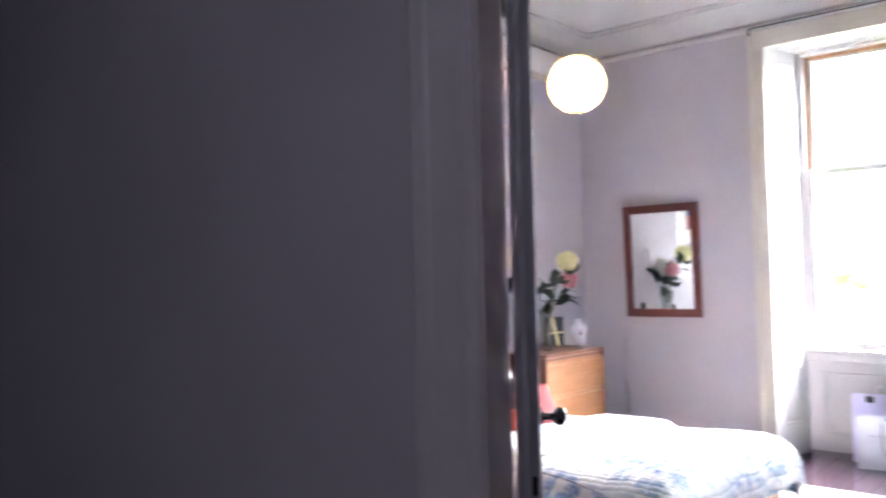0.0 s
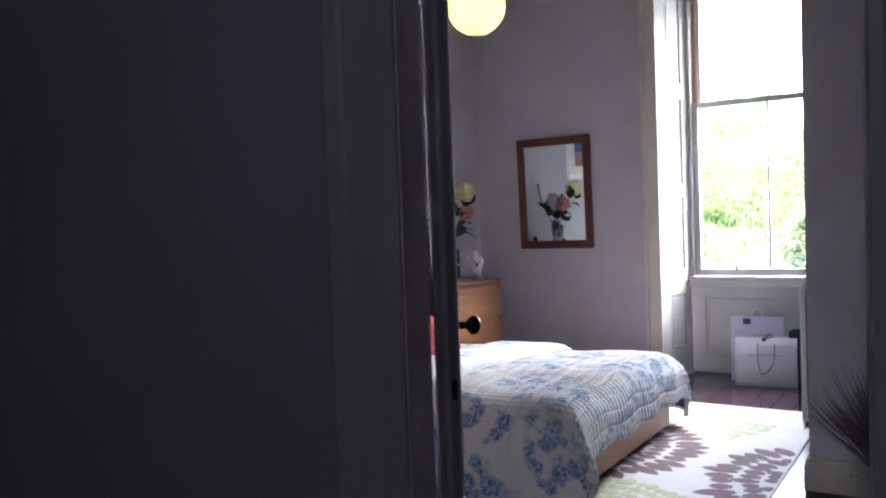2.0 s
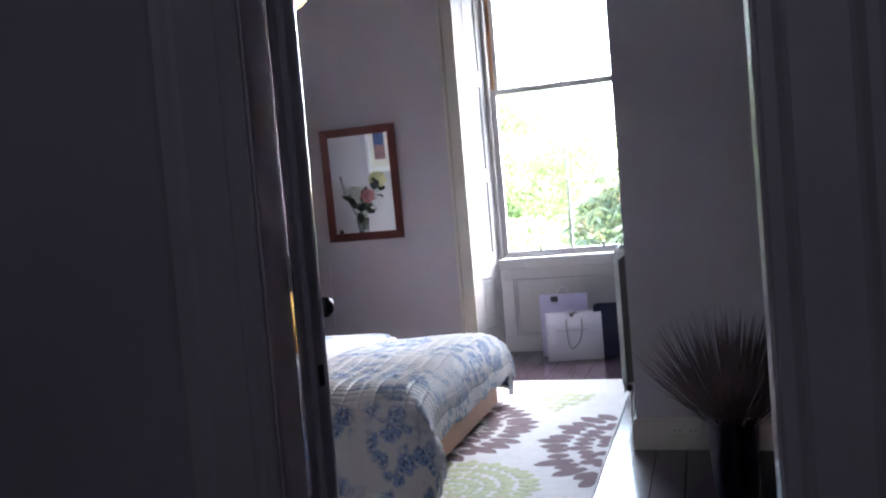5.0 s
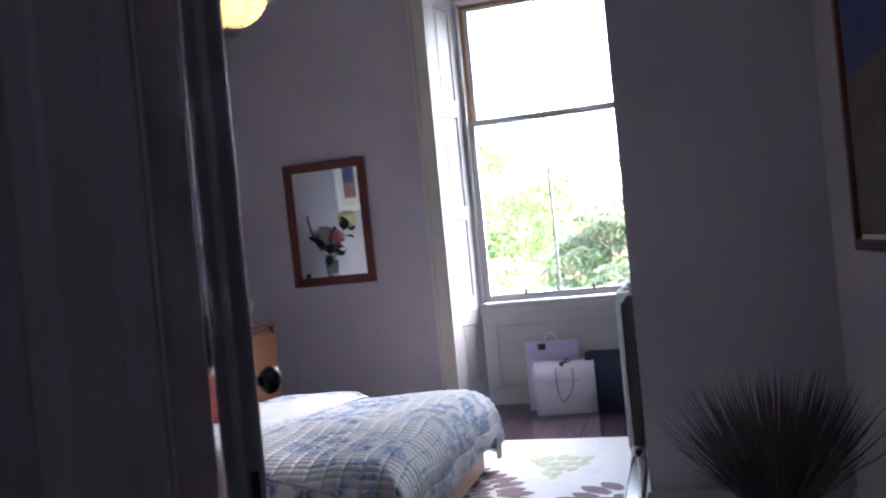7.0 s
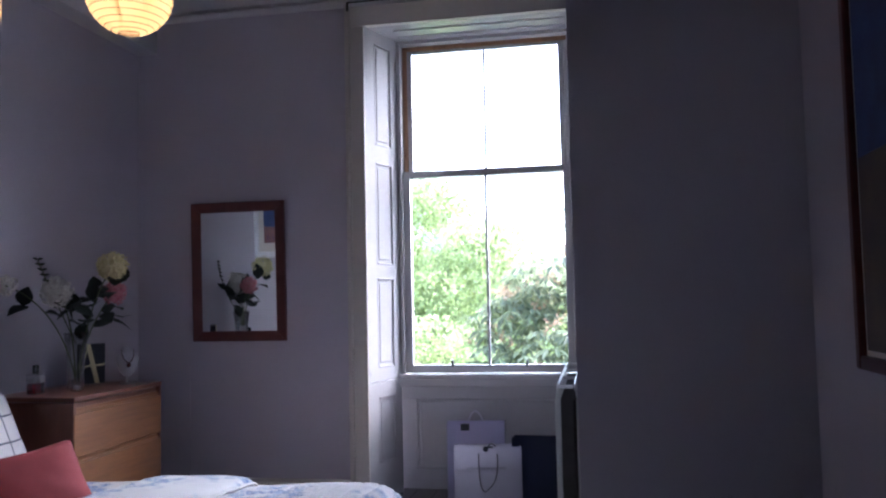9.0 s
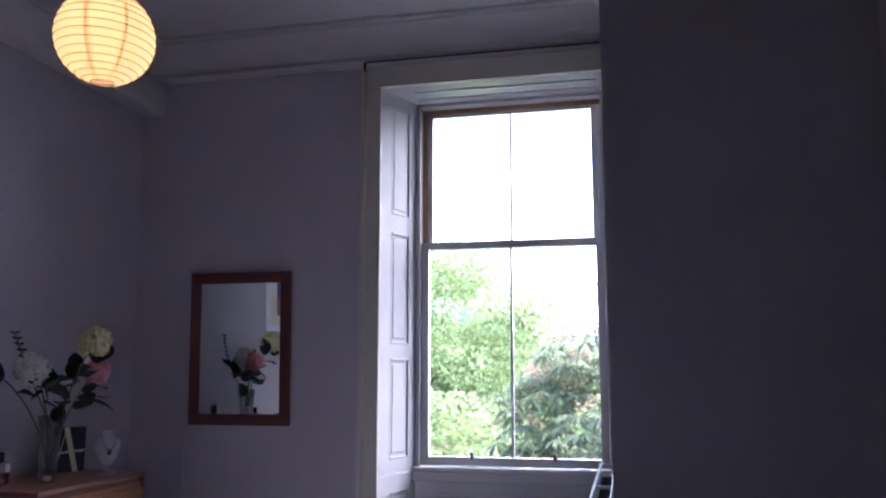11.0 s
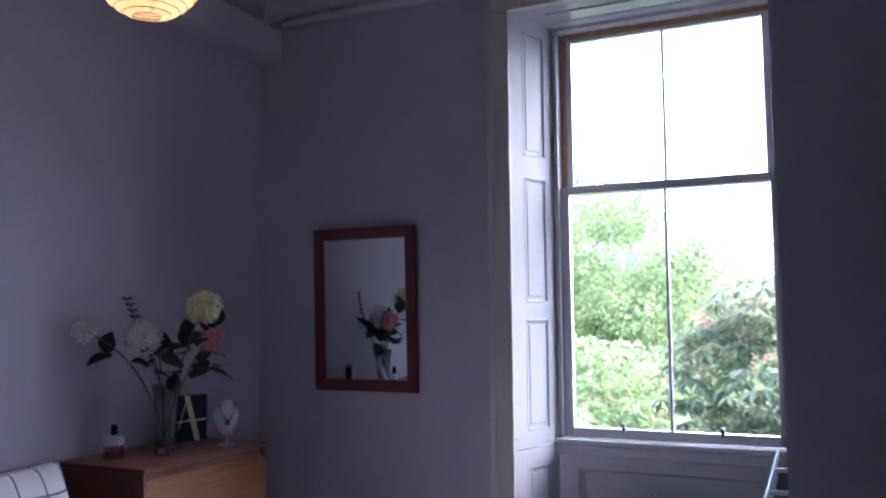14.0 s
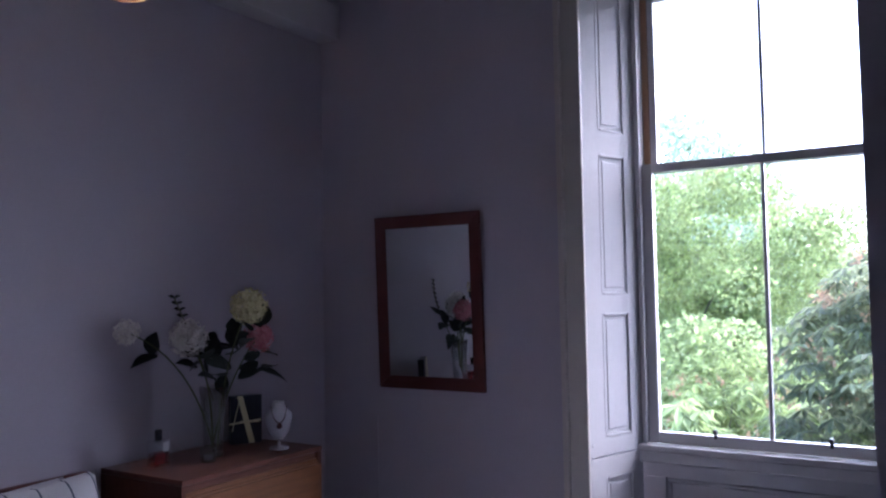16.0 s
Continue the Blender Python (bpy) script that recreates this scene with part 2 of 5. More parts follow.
QUILT = floral("blue_rose_quilting", (0.49, 0.49, 0.495), (0.075, 0.11, 0.26), (0.25, 0.31, 0.43), 2.8, 0.46, 0.40, 1.0, 0.22)
DUVET = floral("blue_rose_cotton", (0.50, 0.485, 0.46), (0.025, 0.042, 0.13), (0.18, 0.25, 0.42), 3.0, 0.60, 0.50, 1.0, 0.14)


# ---- mesh helpers ----
ORIGIN = {}


def finish(bm, name, material, smooth=False, auto=None):
    me = bpy.data.meshes.new(name)
    bmesh.ops.recalc_face_normals(bm, faces=bm.faces)
    bm.to_mesh(me)
    bm.free()
    me.materials.append(material)
    if smooth:
        for f in me.polygons:
            f.use_smooth = True
    return me


def thing(name, at, label, category, group="", kind=""):
    ob = new(name)
    ob.location = at
    ob.empty_display_size = 0.05
    ORIGIN[ob.name] = Vector(at)
    return tagged(ob, label, category, group, kind)


def part(name, bm, material, parent, label="", smooth=False):
    """Links a bmesh given in world metres as one mesh under a thing or a part."""
    o = ORIGIN[parent.name]
    bmesh.ops.translate(bm, verts=bm.verts, vec=-o)
    ob = new(name, finish(bm, name, material, smooth))
    ob.parent = parent
    ORIGIN[ob.name] = o
    return tagged(ob, label)


def solo(name, bm, material, label="", category="", kind="", at=(0, 0, 0), smooth=False, group=""):
    """Links a bmesh given in world metres as one top-level mesh with its origin at a place."""
    bmesh.ops.translate(bm, verts=bm.verts, vec=-Vector(at))
    ob = new(name, finish(bm, name, material, smooth))
    ob.location = at
    ORIGIN[ob.name] = Vector(at)
    return tagged(ob, label, category, group, kind)


def box(x0, y0, z0, x1, y1, z1, bevel=0.0, bm=None, segs=2):
    bm = bm or bmesh.new()
    m = Matrix.LocRotScale(((x0 + x1) / 2, (y0 + y1) / 2, (z0 + z1) / 2), None, (abs(x1 - x0), abs(y1 - y0), abs(z1 - z0)))
    r = bmesh.ops.create_cube(bm, size=1, matrix=m)
    if bevel:
        es = list({e for v in r["verts"] for e in v.link_edges})
        bmesh.ops.bevel(bm, geom=es, offset=bevel, segments=segs, affect="EDGES", profile=0.5)
    return bm


def lathe(profile, at=(0, 0, 0), axis=(0, 0, 1), segs=32, bm=None):
    """Turns (radius, height) pairs about an axis."""
    bm = bm or bmesh.new()
    rot = Vector((0, 0, 1)).rotation_difference(Vector(axis)).to_matrix()
    rings = []
    for r, h in profile:
        ring = []
        for i in range(segs):
            a = 2 * math.pi * i / segs
            ring.append(bm.verts.new(Vector(at) + rot @ Vector((max(r, 1e-4) * math.cos(a), max(r, 1e-4) * math.sin(a), h))))
        rings.append(ring)
    for a, b in zip(rings, rings[1:]):
        for i in range(segs):
            bm.faces.new((a[i], a[(i + 1) % segs], b[(i + 1) % segs], b[i]))
    for ring in (rings[0], rings[-1]):
        bm.faces.new(ring)
    return bm


def tube(points, radius, segs=8, bm=None, taper=1.0):
    """A round bar along points, thinning to taper at its end."""
    bm = bm or bmesh.new()
    pts = [Vector(p) for p in points]
    rings = []
    for i, p in enumerate(pts):
        d = (pts[min(i + 1, len(pts) - 1)] - pts[max(i - 1, 0)]).normalized()
        u = d.orthogonal().normalized() if i == 0 else (rings_u - d * rings_u.dot(d)).normalized()
        rings_u = u
        v = d.cross(u)
        r = radius * (1 + (taper - 1) * i / max(1, len(pts) - 1))
        rings.append([bm.verts.new(p + r * (math.cos(2 * math.pi * k / segs) * u + math.sin(2 * math.pi * k / segs) * v)) for k in range(segs)])
    for a, b in zip(rings, rings[1:]):
        for k in range(segs):
            bm.faces.new((a[k], a[(k + 1) % segs], b[(k + 1) % segs], b[k]))
    bm.faces.new(rings[0][::-1])
    bm.faces.new(rings[-1])
    return bm


def arc(p0, p1, p2, n=10):
    """Points of a bent line from p0 to p2, drawn towards p1."""
    p0, p1, p2 = Vector(p0), Vector(p1), Vector(p2)
    return [(1 - t) ** 2 * p0 + 2 * t * (1 - t) * p1 + t * t * p2 for t in (i / n for i in range(n + 1))]


def extrude_profile(profile, a, b, across, bm=None):
    """Sweeps a closed (out, up) profile straight from a to b; out runs along across."""
    bm = bm or bmesh.new()
    rows = [[bm.verts.new(Vector(e) + Vector(across) * o + Vector((0, 0, u))) for o, u in profile] for e in (a, b)]
    n = len(profile)
    for i in range(n):
        bm.faces.new((rows[0][i], rows[0][(i + 1) % n], rows[1][(i + 1) % n], rows[1][i]))
    bm.faces.new(rows[0][::-1])
    bm.faces.new(rows[1])
    return bm


# ---- the plan ----
LEFT, RIGHT, FAR, NEAR = -4.36, -0.66, 6.82, 2.36      # the bedroom's wall faces
BLOCK_X, BLOCK_Y, BLOCK_END = -1.418, 4.62, 6.50        # the chimney breast
CEIL_Z = 3.38
WX0, WX1, WHEAD = -2.76, -1.34, 3.035                  # window opening at the inner face
HALL_Y, HALL_X0, HALL_X1, HALL_BACK = 2.25, -6.2, 0.35, -1.6
DOOR_X0, DOOR_X1, DOOR_H = -1.94, -0.965, 2.42


def wall(name, *boxes, m=PAINT):
    bm = bmesh.new()
    for b in boxes:
        box(*b, bm=bm)
    return solo(name, bm, m, kind="structure")


wall("wall_window", (-4.6, FAR, 0, WX0, 7.45, 3.6), (WX1, FAR, 0, -0.4, 7.45, 3.6), (WX0, FAR, WHEAD + 0.02, WX1, 7.45, 3.6))
wall("wall_left", (-4.6, HALL_Y + 0.05, 0, LEFT, FAR, 3.6))
wall("wall_right", (RIGHT, NEAR, 0, -0.4, BLOCK_Y, 3.6))
wall("wall_chimney_breast", (BLOCK_X, BLOCK_Y, 0, -0.4, BLOCK_END, 3.6))
wall("wall_alcove", (-1.0, BLOCK_END, 0, -0.4, FAR, 3.6))
wall("wall_door", (LEFT, HALL_Y + 0.05, 0, DOOR_X0 - 0.03, NEAR, 3.6), (DOOR_X1 + 0.03, HALL_Y + 0.05, 0, -0.4, NEAR, 3.6), (DOOR_X0 - 0.03, HALL_Y + 0.05, DOOR_H, DOOR_X1 + 0.03, NEAR, 3.6))
wall("wall_hall_front", (-6.4, HALL_Y, 0, DOOR_X0 - 0.03, HALL_Y + 0.048, 3.6), (DOOR_X1 + 0.03, HALL_Y, 0, 0.6, HALL_Y + 0.048, 3.6), (DOOR_X0 - 0.03, HALL_Y, DOOR_H, DOOR_X1 + 0.03, HALL_Y + 0.048, 3.6), m=HALL)
wall("wall_hall_left", (HALL_X0 - 0.2, HALL_BACK, 0, HALL_X0, HALL_Y, 3.6), m=HALL)
wall("wall_hall_right", (HALL_X1, HALL_BACK, 0, HALL_X1 + 0.2, HALL_Y, 3.6), m=HALL)
# the high recess in the back wall is invented to hold the hall's fill lamp
wall("wall_hall_back", (HALL_X0 - 0.2, HALL_BACK - 0.2, 0, -1.6, HALL_BACK, 3.6), (-0.8, HALL_BACK - 0.2, 0, HALL_X1 + 0.2, HALL_BACK, 3.6), (-1.6, HALL_BACK - 0.2, 2.9, -0.8, HALL_BACK, 3.6), (-1.6, HALL_BACK - 0.2, 0, -0.8, HALL_BACK, 2.5), (-1.6, HALL_BACK - 0.2, 2.5, -0.8, HALL_BACK - 0.16, 2.9), m=HALL)
solo("ceiling", box(-6.4, HALL_BACK - 0.2, CEIL_Z, 0.6, FAR, 3.6), CEIL, kind="structure")
solo("floor", box(-6.4, HALL_BACK - 0.2, -0.25, 0.6, 7.45, -0.022), BOARD, kind="structure")


# ---- window ----
PANE.node_tree.nodes.clear()
_nt = PANE.node_tree
_o, _t, _g = _nt.nodes.new("ShaderNodeOutputMaterial"), _nt.nodes.new("ShaderNodeBsdfTransparent"), _nt.nodes.new("ShaderNodeBsdfGlossy")
_f, _m = _nt.nodes.new("ShaderNodeFresnel"), _nt.nodes.new("ShaderNodeMixShader")
_t.inputs["Color"].default_value = (0.95, 0.97, 0.96, 1)
_g.inputs["Roughness"].default_value = 0.01
_nt.links.new(_f.outputs[0], _m.inputs[0])
_nt.links.new(_t.outputs[0], _m.inputs[1])
_nt.links.new(_g.outputs[0], _m.inputs[2])
_nt.links.new(_m.outputs[0], _o.inputs["Surface"])

WC = (WX0 + WX1) / 2
window = thing("window_1", (WC, 7.0, 0), "tall white-painted four-pane sash window with panelled shutters", "window", kind="structure")


def both(x0, x1):
    """A stretch of x and its mirror image about the window's middle."""
    return ((x0, x1), (2 * WC - x1, 2 * WC - x0))


bm = bmesh.new()
for a, b in both(-2.665, -2.617):
    box(a, 7.165, 0.775, b, 7.34, 3.06, 0.004, bm)
box(-2.617, 7.165, 3.012, 2 * WC + 2.617, 7.34, 3.06, 0.004, bm)
for a, b in both(-2.628, -2.612):
    box(a, 7.15, 0.78, b, 7.168, 3.012, 0.003, bm)
frame_box = part("window_frame", bm, WHITE, window)
bm = bmesh.new()
box(2 * WC + 2.586, 7.238, 2.12, 2 * WC + 2.6165, 7.31, 2.982, 0.003, bm)
part("parting_strip", bm, WHITE, window)
bm = bmesh.new()
box(-2.6165, 7.238, 2.12, -2.586, 7.31, 2.982, 0.003, bm)
box(-2.6165, 7.238, 2.984, 2 * WC + 2.6165, 7.31, 3.0115, 0.003, bm)
part("bare_timber_strip", bm, BARE, window, "unpainted brown timber strip round the upper sash")


def sash(name, y0, y1, z0, z1, stile, low, top, x0):
    x1 = 2 * WC - x0
    bm = bmesh.new()
    for a, b in both(x0, x0 + stile):
        box(a, y0, z0, b, y1, z1, 0.004, bm)
    box(x0 + stile, y0, z0, x1 - stile, y1, z0 + low, 0.004, bm)
    box(x0 + stile, y0, z1 - top, x1 - stile, y1, z1, 0.004, bm)
    s = part(name, bm, WHITE, window)
    bm = box(WC - 0.009, y0 + 0.006, z0 + low - 0.002, WC + 0.009, y1 - 0.006, z1 - top + 0.002, 0.005)
    part("glazing_bar", bm, WHITE, s)
    for a, b in ((x0 + stile - 0.004, WC - 0.009), (WC + 0.009, x1 - stile + 0.004)):
        g = part("pane", box(a, y1 - 0.022, z0 + low - 0.004, b, y1 - 0.018, z1 - top + 0.004), PANE, s)
        g.visible_shadow = False
    return s


lower = sash("lower_sash", 7.19, 7.234, 0.778, 2.137, 0.050, 0.052, 0.044, -2.615)
upper = sash("upper_sash", 7.244, 7.288, 2.095, 2.983, 0.034, 0.042, 0.018, -2.585)
for x in (-2.295, -1.802):
    bm = box(x - 0.008, 7.172, 0.818, x + 0.008, 7.19, 0.862, 0.003)
    box(x - 0.008, 7.155, 0.846, x + 0.008, 7.176, 0.862, 0.003, bm)
    part("sash_lift", bm, DARKM, lower, "small black iron sash lift")
bm = box(-2.665, 7.13, 0.742, 2 * WC + 2.665, 7.35, 0.774, 0.008)
box(-2.655, 7.139, 0.690, 2 * WC + 2.655, 7.255, 0.7415, 0.005, bm)
part("window_sill", bm, WHITE, window)
# panelled apron
bm = box(-2.70, 7.275, 0, 2 * WC + 2.70, 7.35, 0.72)
ap = part("apron", bm, WHITE, window)
bm = bmesh.new()
for z0, z1 in ((0.0, 0.13), (0.60, 0.721)):
    box(-2.66, 7.258, z0, 2 * WC + 2.66, 7.276, z1, 0.003, bm)
for a, b in both(-2.66, -2.56):
    box(a, 7.2585, 0.131, b, 7.276, 0.599, 0.003, bm)
for z0, z1 in ((0.135, 0.155), (0.575, 0.595)):
    box(-2.555, 7.262, z0, 2 * WC + 2.555, 7.277, z1, 0.006, bm)
for a, b in both(-2.555, -2.535):
    box(a, 7.2625, 0.156, b, 7.277, 0.574, 0.006, bm)
part("apron_panel_moulding", bm, WHITE, ap)
# splayed shutters, folded into the reveal
for side in (0, 1):
    p, q = Vector((WX0 - 0.004, 6.806, 0)), Vector((-2.640, 7.165, 0))
    if side:
        p.x, q.x = 2 * WC - p.x, 2 * WC - q.x
    along = (q - p).normalized()
    length = (q - p).length
    inward = Vector((0, 0, 1)).cross(along) * (-1 if side == 0 else 1)
    turn = Matrix((along, inward, (0, 0, 1))).transposed().to_4x4()
    place = Matrix.Translation(p) @ turn
    for name, z0, z1, panels in (("shutter", 0.752, 3.034, ((2.28, 2.955), (1.50, 2.165), (0.836, 1.41))), ("shutter", 0.0, 0.746, ((0.235, 0.65),))):
        bm = box(0, -0.03, z0, length, -0.008, z1)
        s0, s1 = 0.108, length - 0.074
        cuts = [z0] + [z for pr in sorted(panels) for z in pr] + [z1]
        for a, b in zip(cuts[::2], cuts[1::2]):
            box(s0, -0.013, a, s1, 0, b, 0.0, bm)
        box(0, -0.013, z0, s0, 0, z1, 0.0, bm)
        box(s1, -0.013, z0, length, 0, z1, 0.0, bm)
        bmesh.ops.transform(bm, matrix=place, verts=bm.verts)
        sh = part(name, bm, WHITE, window)
        for a, b in panels:
            bm = bmesh.new()
            for r in ((s0 - 0.004, a - 0.004, s0 + 0.012, b + 0.004), (s1 - 0.012, a - 0.004, s1 + 0.004, b + 0.004), (s0 + 0.013, a - 0.004, s1 - 0.013, a + 0.012), (s0 + 0.013, b - 0.012, s1 - 0.013, b + 0.004)):
                box(r[0], -0.012, r[1], r[2], 0.0015, r[3], 0.005, bm)
            box(s0 + 0.03, -0.013, a + 0.03, s1 - 0.03, -0.005, b - 0.03, 0.005, bm)
            bmesh.ops.transform(bm, matrix=place, verts=bm.verts)
            part("panel_moulding", bm, WHITE, sh)
        if not side and z0 > 0.5:
            bm = box(0.012, 0, 0.80, 0.022, 0.004, 0.812, 0.002)
            box(length - 0.016, 0, 1.20, length - 0.006, 0.01, 1.27, 0.003, bm)
            bmesh.ops.transform(bm, matrix=place, verts=bm.verts)
            part("hinge", bm, WHITE, sh)
# panelled soffit
bm = box(WX0, 6.835, 3.034, WX1, 7.165, 3.054)
box(WX0 + 0.16, 6.93, 3.026, WX1 - 0.16, 6.945, 3.035, 0.003, bm)
box(WX0 + 0.16, 7.07, 3.026, WX1 - 0.16, 7.085, 3.035, 0.003, bm)
part("soffit", bm, GLOSS, window)
# architrave with an outer bead
bm = bmesh.new()
for a, b in both(-2.872, -2.768):
    box(a, 6.798, 0, b, 6.836, 3.034, 0.004, bm)
for a, b in both(-2.888, -2.858):
    box(a, 6.772, 0, b, 6.822, 3.17, 0.008, bm)
for a, b in both(-2.782, -2.7645):
    box(a, 6.790, 0, b, 6.838, 3.03, 0.006, bm)
box(-2.872, 6.7925, 3.0345, 2 * WC + 2.872, 6.836, 3.166, 0.004, bm)
part("architrave", bm, CREAM, window, "cream-painted moulded architrave")
bm = tube([(-2.86, 6.766, 3.186), (-1.02, 6.766, 3.186)], 0.006)
box(-2.868, 6.755, 3.13, -2.856, 6.775, 3.185, 0.003, bm)
curtain = solo("curtain_wire", bm, DARKM, "thin dark curtain wire over the window", "curtain rail", at=(-2, 6.766, 3.186))

# ---- cornices, skirtings, ledge ----
COVE = [(0, 0)] + [(0.03 + 0.17 * (1 - math.cos(a)), 0.012 + 0.11 * math.sin(a)) for a in [i * math.pi / 16 for i in range(9)]] + [(0.215, 0.125), (0.215, 0.138), (0.245, 0.142), (0.245, 0.159), (0, 0.159)]
RAIL = [(0, 0), (0.022, 0.002), (0.034, 0.018), (0.034, 0.034), (0.018, 0.048), (0, 0.05)]
SKIRT = [(0, 0), (0.022, 0), (0.022, 0.115), (0.014, 0.128), (0.012, 0.142), (0, 0.148)]


def trim(name, runs, m):
    bm = bmesh.new()
    for profile, a, b, across in runs:
        extrude_profile(profile, a, b, across, bm)
    return solo(name, bm, m, kind="structure")


trim("cornice", [(COVE, (LEFT, FAR, 3.2205), (-1.0, FAR, 3.2205), (0, -1, 0)), (COVE, (LEFT, FAR - 0.001, 3.2205), (LEFT, NEAR, 3.2205), (1, 0, 0)),
                 (COVE, (RIGHT, NEAR, 3.2205), (RIGHT, BLOCK_Y, 3.2205), (-1, 0, 0)), (COVE, (BLOCK_X, BLOCK_Y, 3.2205), (BLOCK_X, BLOCK_END, 3.2205), (-1, 0, 0)),
                 (COVE, (BLOCK_X - 0.2, BLOCK_Y, 3.2205), (RIGHT, BLOCK_Y, 3.2205), (0, -1, 0)), (COVE, (LEFT, NEAR, 3.2205), (RIGHT, NEAR, 3.2205), (0, 1, 0))], CEIL)
trim("picture_rail", [(RAIL, (LEFT + 0.16, FAR, 3.17), (-1.0, FAR, 3.17), (0, -1, 0))], CEIL)
trim("skirting", [(SKIRT, (LEFT, FAR, 0), (-2.889, FAR, 0), (0, -1, 0)), (SKIRT, (LEFT, NEAR, 0), (LEFT, FAR - 0.023, 0), (1, 0, 0)),
                  (SKIRT, (BLOCK_X, BLOCK_Y, 0), (RIGHT - 0.023, BLOCK_Y, 0), (0, -1, 0)), (SKIRT, (BLOCK_X, BLOCK_Y - 0.022, 0), (BLOCK_X, BLOCK_END, 0), (-1, 0, 0)),
                  (SKIRT, (RIGHT, NEAR + 0.02, 0), (RIGHT, BLOCK_Y, 0), (-1, 0, 0)), (SKIRT, (LEFT + 0.03, NEAR, 0), (DOOR_X0 - 0.2, NEAR, 0), (0, 1, 0))], CREAM)
solo("boxed_ledge", box(LEFT, NEAR, 2.962, -4.219, FAR - 0.002, 3.158, 0.006), CEIL, "white-painted boxing along the top of the wall", "boxing", kind="structure")

# ---- doorway ----
bm = bmesh.new()
box(DOOR_X0 - 0.03, HALL_Y - 0.004, 0, DOOR_X0, NEAR - 0.01, DOOR_H, 0.003, bm)
box(DOOR_X1, HALL_Y - 0.004, 0, DOOR_X1 + 0.03, NEAR + 0.004, DOOR_H, 0.003, bm)
box(DOOR_X0, HALL_Y - 0.004, DOOR_H - 0.03, DOOR_X1, NEAR + 0.004, DOOR_H, 0.003, bm)
doorway = solo("door_frame", bm, HALLTRIM, kind="structure")
architrave = thing("architrave_hall", ((DOOR_X0 + DOOR_X1) / 2, HALL_Y, 0), "grey-painted moulded architrave round the doorway", "architrave", kind="structure")
for s, x in ((-1, DOOR_X0), (1, DOOR_X1)):
    out = [(0.006, 0), (0.006, 0.012), (0.012, 0.018), (0.034, 0.018), (0.040, 0.024), (0.047, 0.030), (0.053, 0.026), (0.057, 0.020), (0.150, 0.024), (0.160, 0.030), (0.172, 0.042), (0.190, 0.046), (0.203, 0.040), (0.210, 0.026), (0.222, 0.022), (0.222, 0)]
    bm = bmesh.new()
    rows = [[bm.verts.new((x + s * w, HALL_Y - d, z)) for w, d in out] for z in (0, DOOR_H + 0.08)]
    for k in range(len(out)):
        n2 = (k + 1) % len(out)
        bm.faces.new((rows[0][k], rows[0][n2], rows[1][n2], rows[1][k]))
    bm.faces.new(rows[0][::-1])
    bm.faces.new(rows[1])
    part("architrave_side", bm, HALLTRIM, architrave)
bm = bmesh.new()
for z0, z1, d in ((-0.02, 0.10, 0.026), (0.10, 0.16, 0.046)):
    box(DOOR_X0 - 0.22, HALL_Y - d, DOOR_H + 0.1 + z0, DOOR_X1 + 0.22, HALL_Y - 0.001, DOOR_H + 0.1 + z1, 0.006, bm)
part("architrave_head", bm, HALLTRIM, architrave)

# the open leaf: built flat, then swung on its hinge
DW, DT = 0.48, 0.064
HINGE = Vector((-1.955, 2.388, 0))
lean = Vector((-0.556, 0.831, 0)).normalized()
face = Vector((0.831, 0.556, 0)).normalized()
swing = Matrix.Translation(HINGE) @ Matrix((lean, face, (0, 0, 1))).transposed().to_4x4()
door = thing("door_1", HINGE, "half-open narrow panelled door in glossy grey-white paint", "door", kind="structure")


def hung(bm):
    bmesh.ops.transform(bm, matrix=swing, verts=bm.verts)
    return bm


bm = box(0, 0.010, 0.01, DW, DT - 0.010, 2.36)
box(DW - 0.085, 0, 0.01, DW, DT, 2.36, 0.004, bm)
box(0, 0, 0.01, 0.085, 0.024, 2.36, 0.004, bm)
box(0.012, 0.024, 0.01, 0.085, 0.031, 2.36, 0.0, bm)
box(0, 0.031, 0.01, 0.085, DT, 2.36, 0.004, bm)
for z0, z1 in ((0.01, 0.24), (0.80, 1.02), (2.24, 2.36)):
    box(0.085, 0.0005, z0, DW - 0.085, DT - 0.0005, z1, 0.003, bm)
leaf = part("door_leaf", hung(bm), DOORP, door)
bm = bmesh.new()
for z0, z1 in ((0.24, 0.80), (1.02, 2.24)):
    for r in ((0.085, z0, 0.103, z1), (DW - 0.103, z0, DW - 0.085, z1), (0.104, z0, DW - 0.104, z0 + 0.018), (0.104, z1 - 0.018, DW - 0.104, z1)):
        box(r[0], DT - 0.012, r[1], r[2], DT - 0.001, r[3], 0.005, bm)
part("panel_moulding", hung(bm), DOORP, leaf)
KX, KZ = 0.37, 0.952
bm = lathe([(0.0, 0), (0.026, 0.0), (0.026, 0.006), (0.012, 0.010), (0.011, 0.034), (0.020, 0.038), (0.0285, 0.050), (0.029, 0.060), (0.024, 0.071), (0.012, 0.078), (0.0, 0.079)], (KX, DT, KZ), (0, 1, 0))
part("door_knob", hung(bm), BLACK, leaf, "round black lacquered door knob", smooth=True)
bm = box(-0.0012, 0.040, 0.81, 0.001, DT - 0.010, 0.86, 0.0)
part("lock_plate", hung(bm), DARKM, leaf)
for z in (0.25, 1.074, 2.10):
    bm = tube([(-0.004, -0.006, z - 0.04), (-0.004, -0.006, z + 0.04)], 0.006, 10)
    part("hinge", hung(bm), BRASS, leaf)

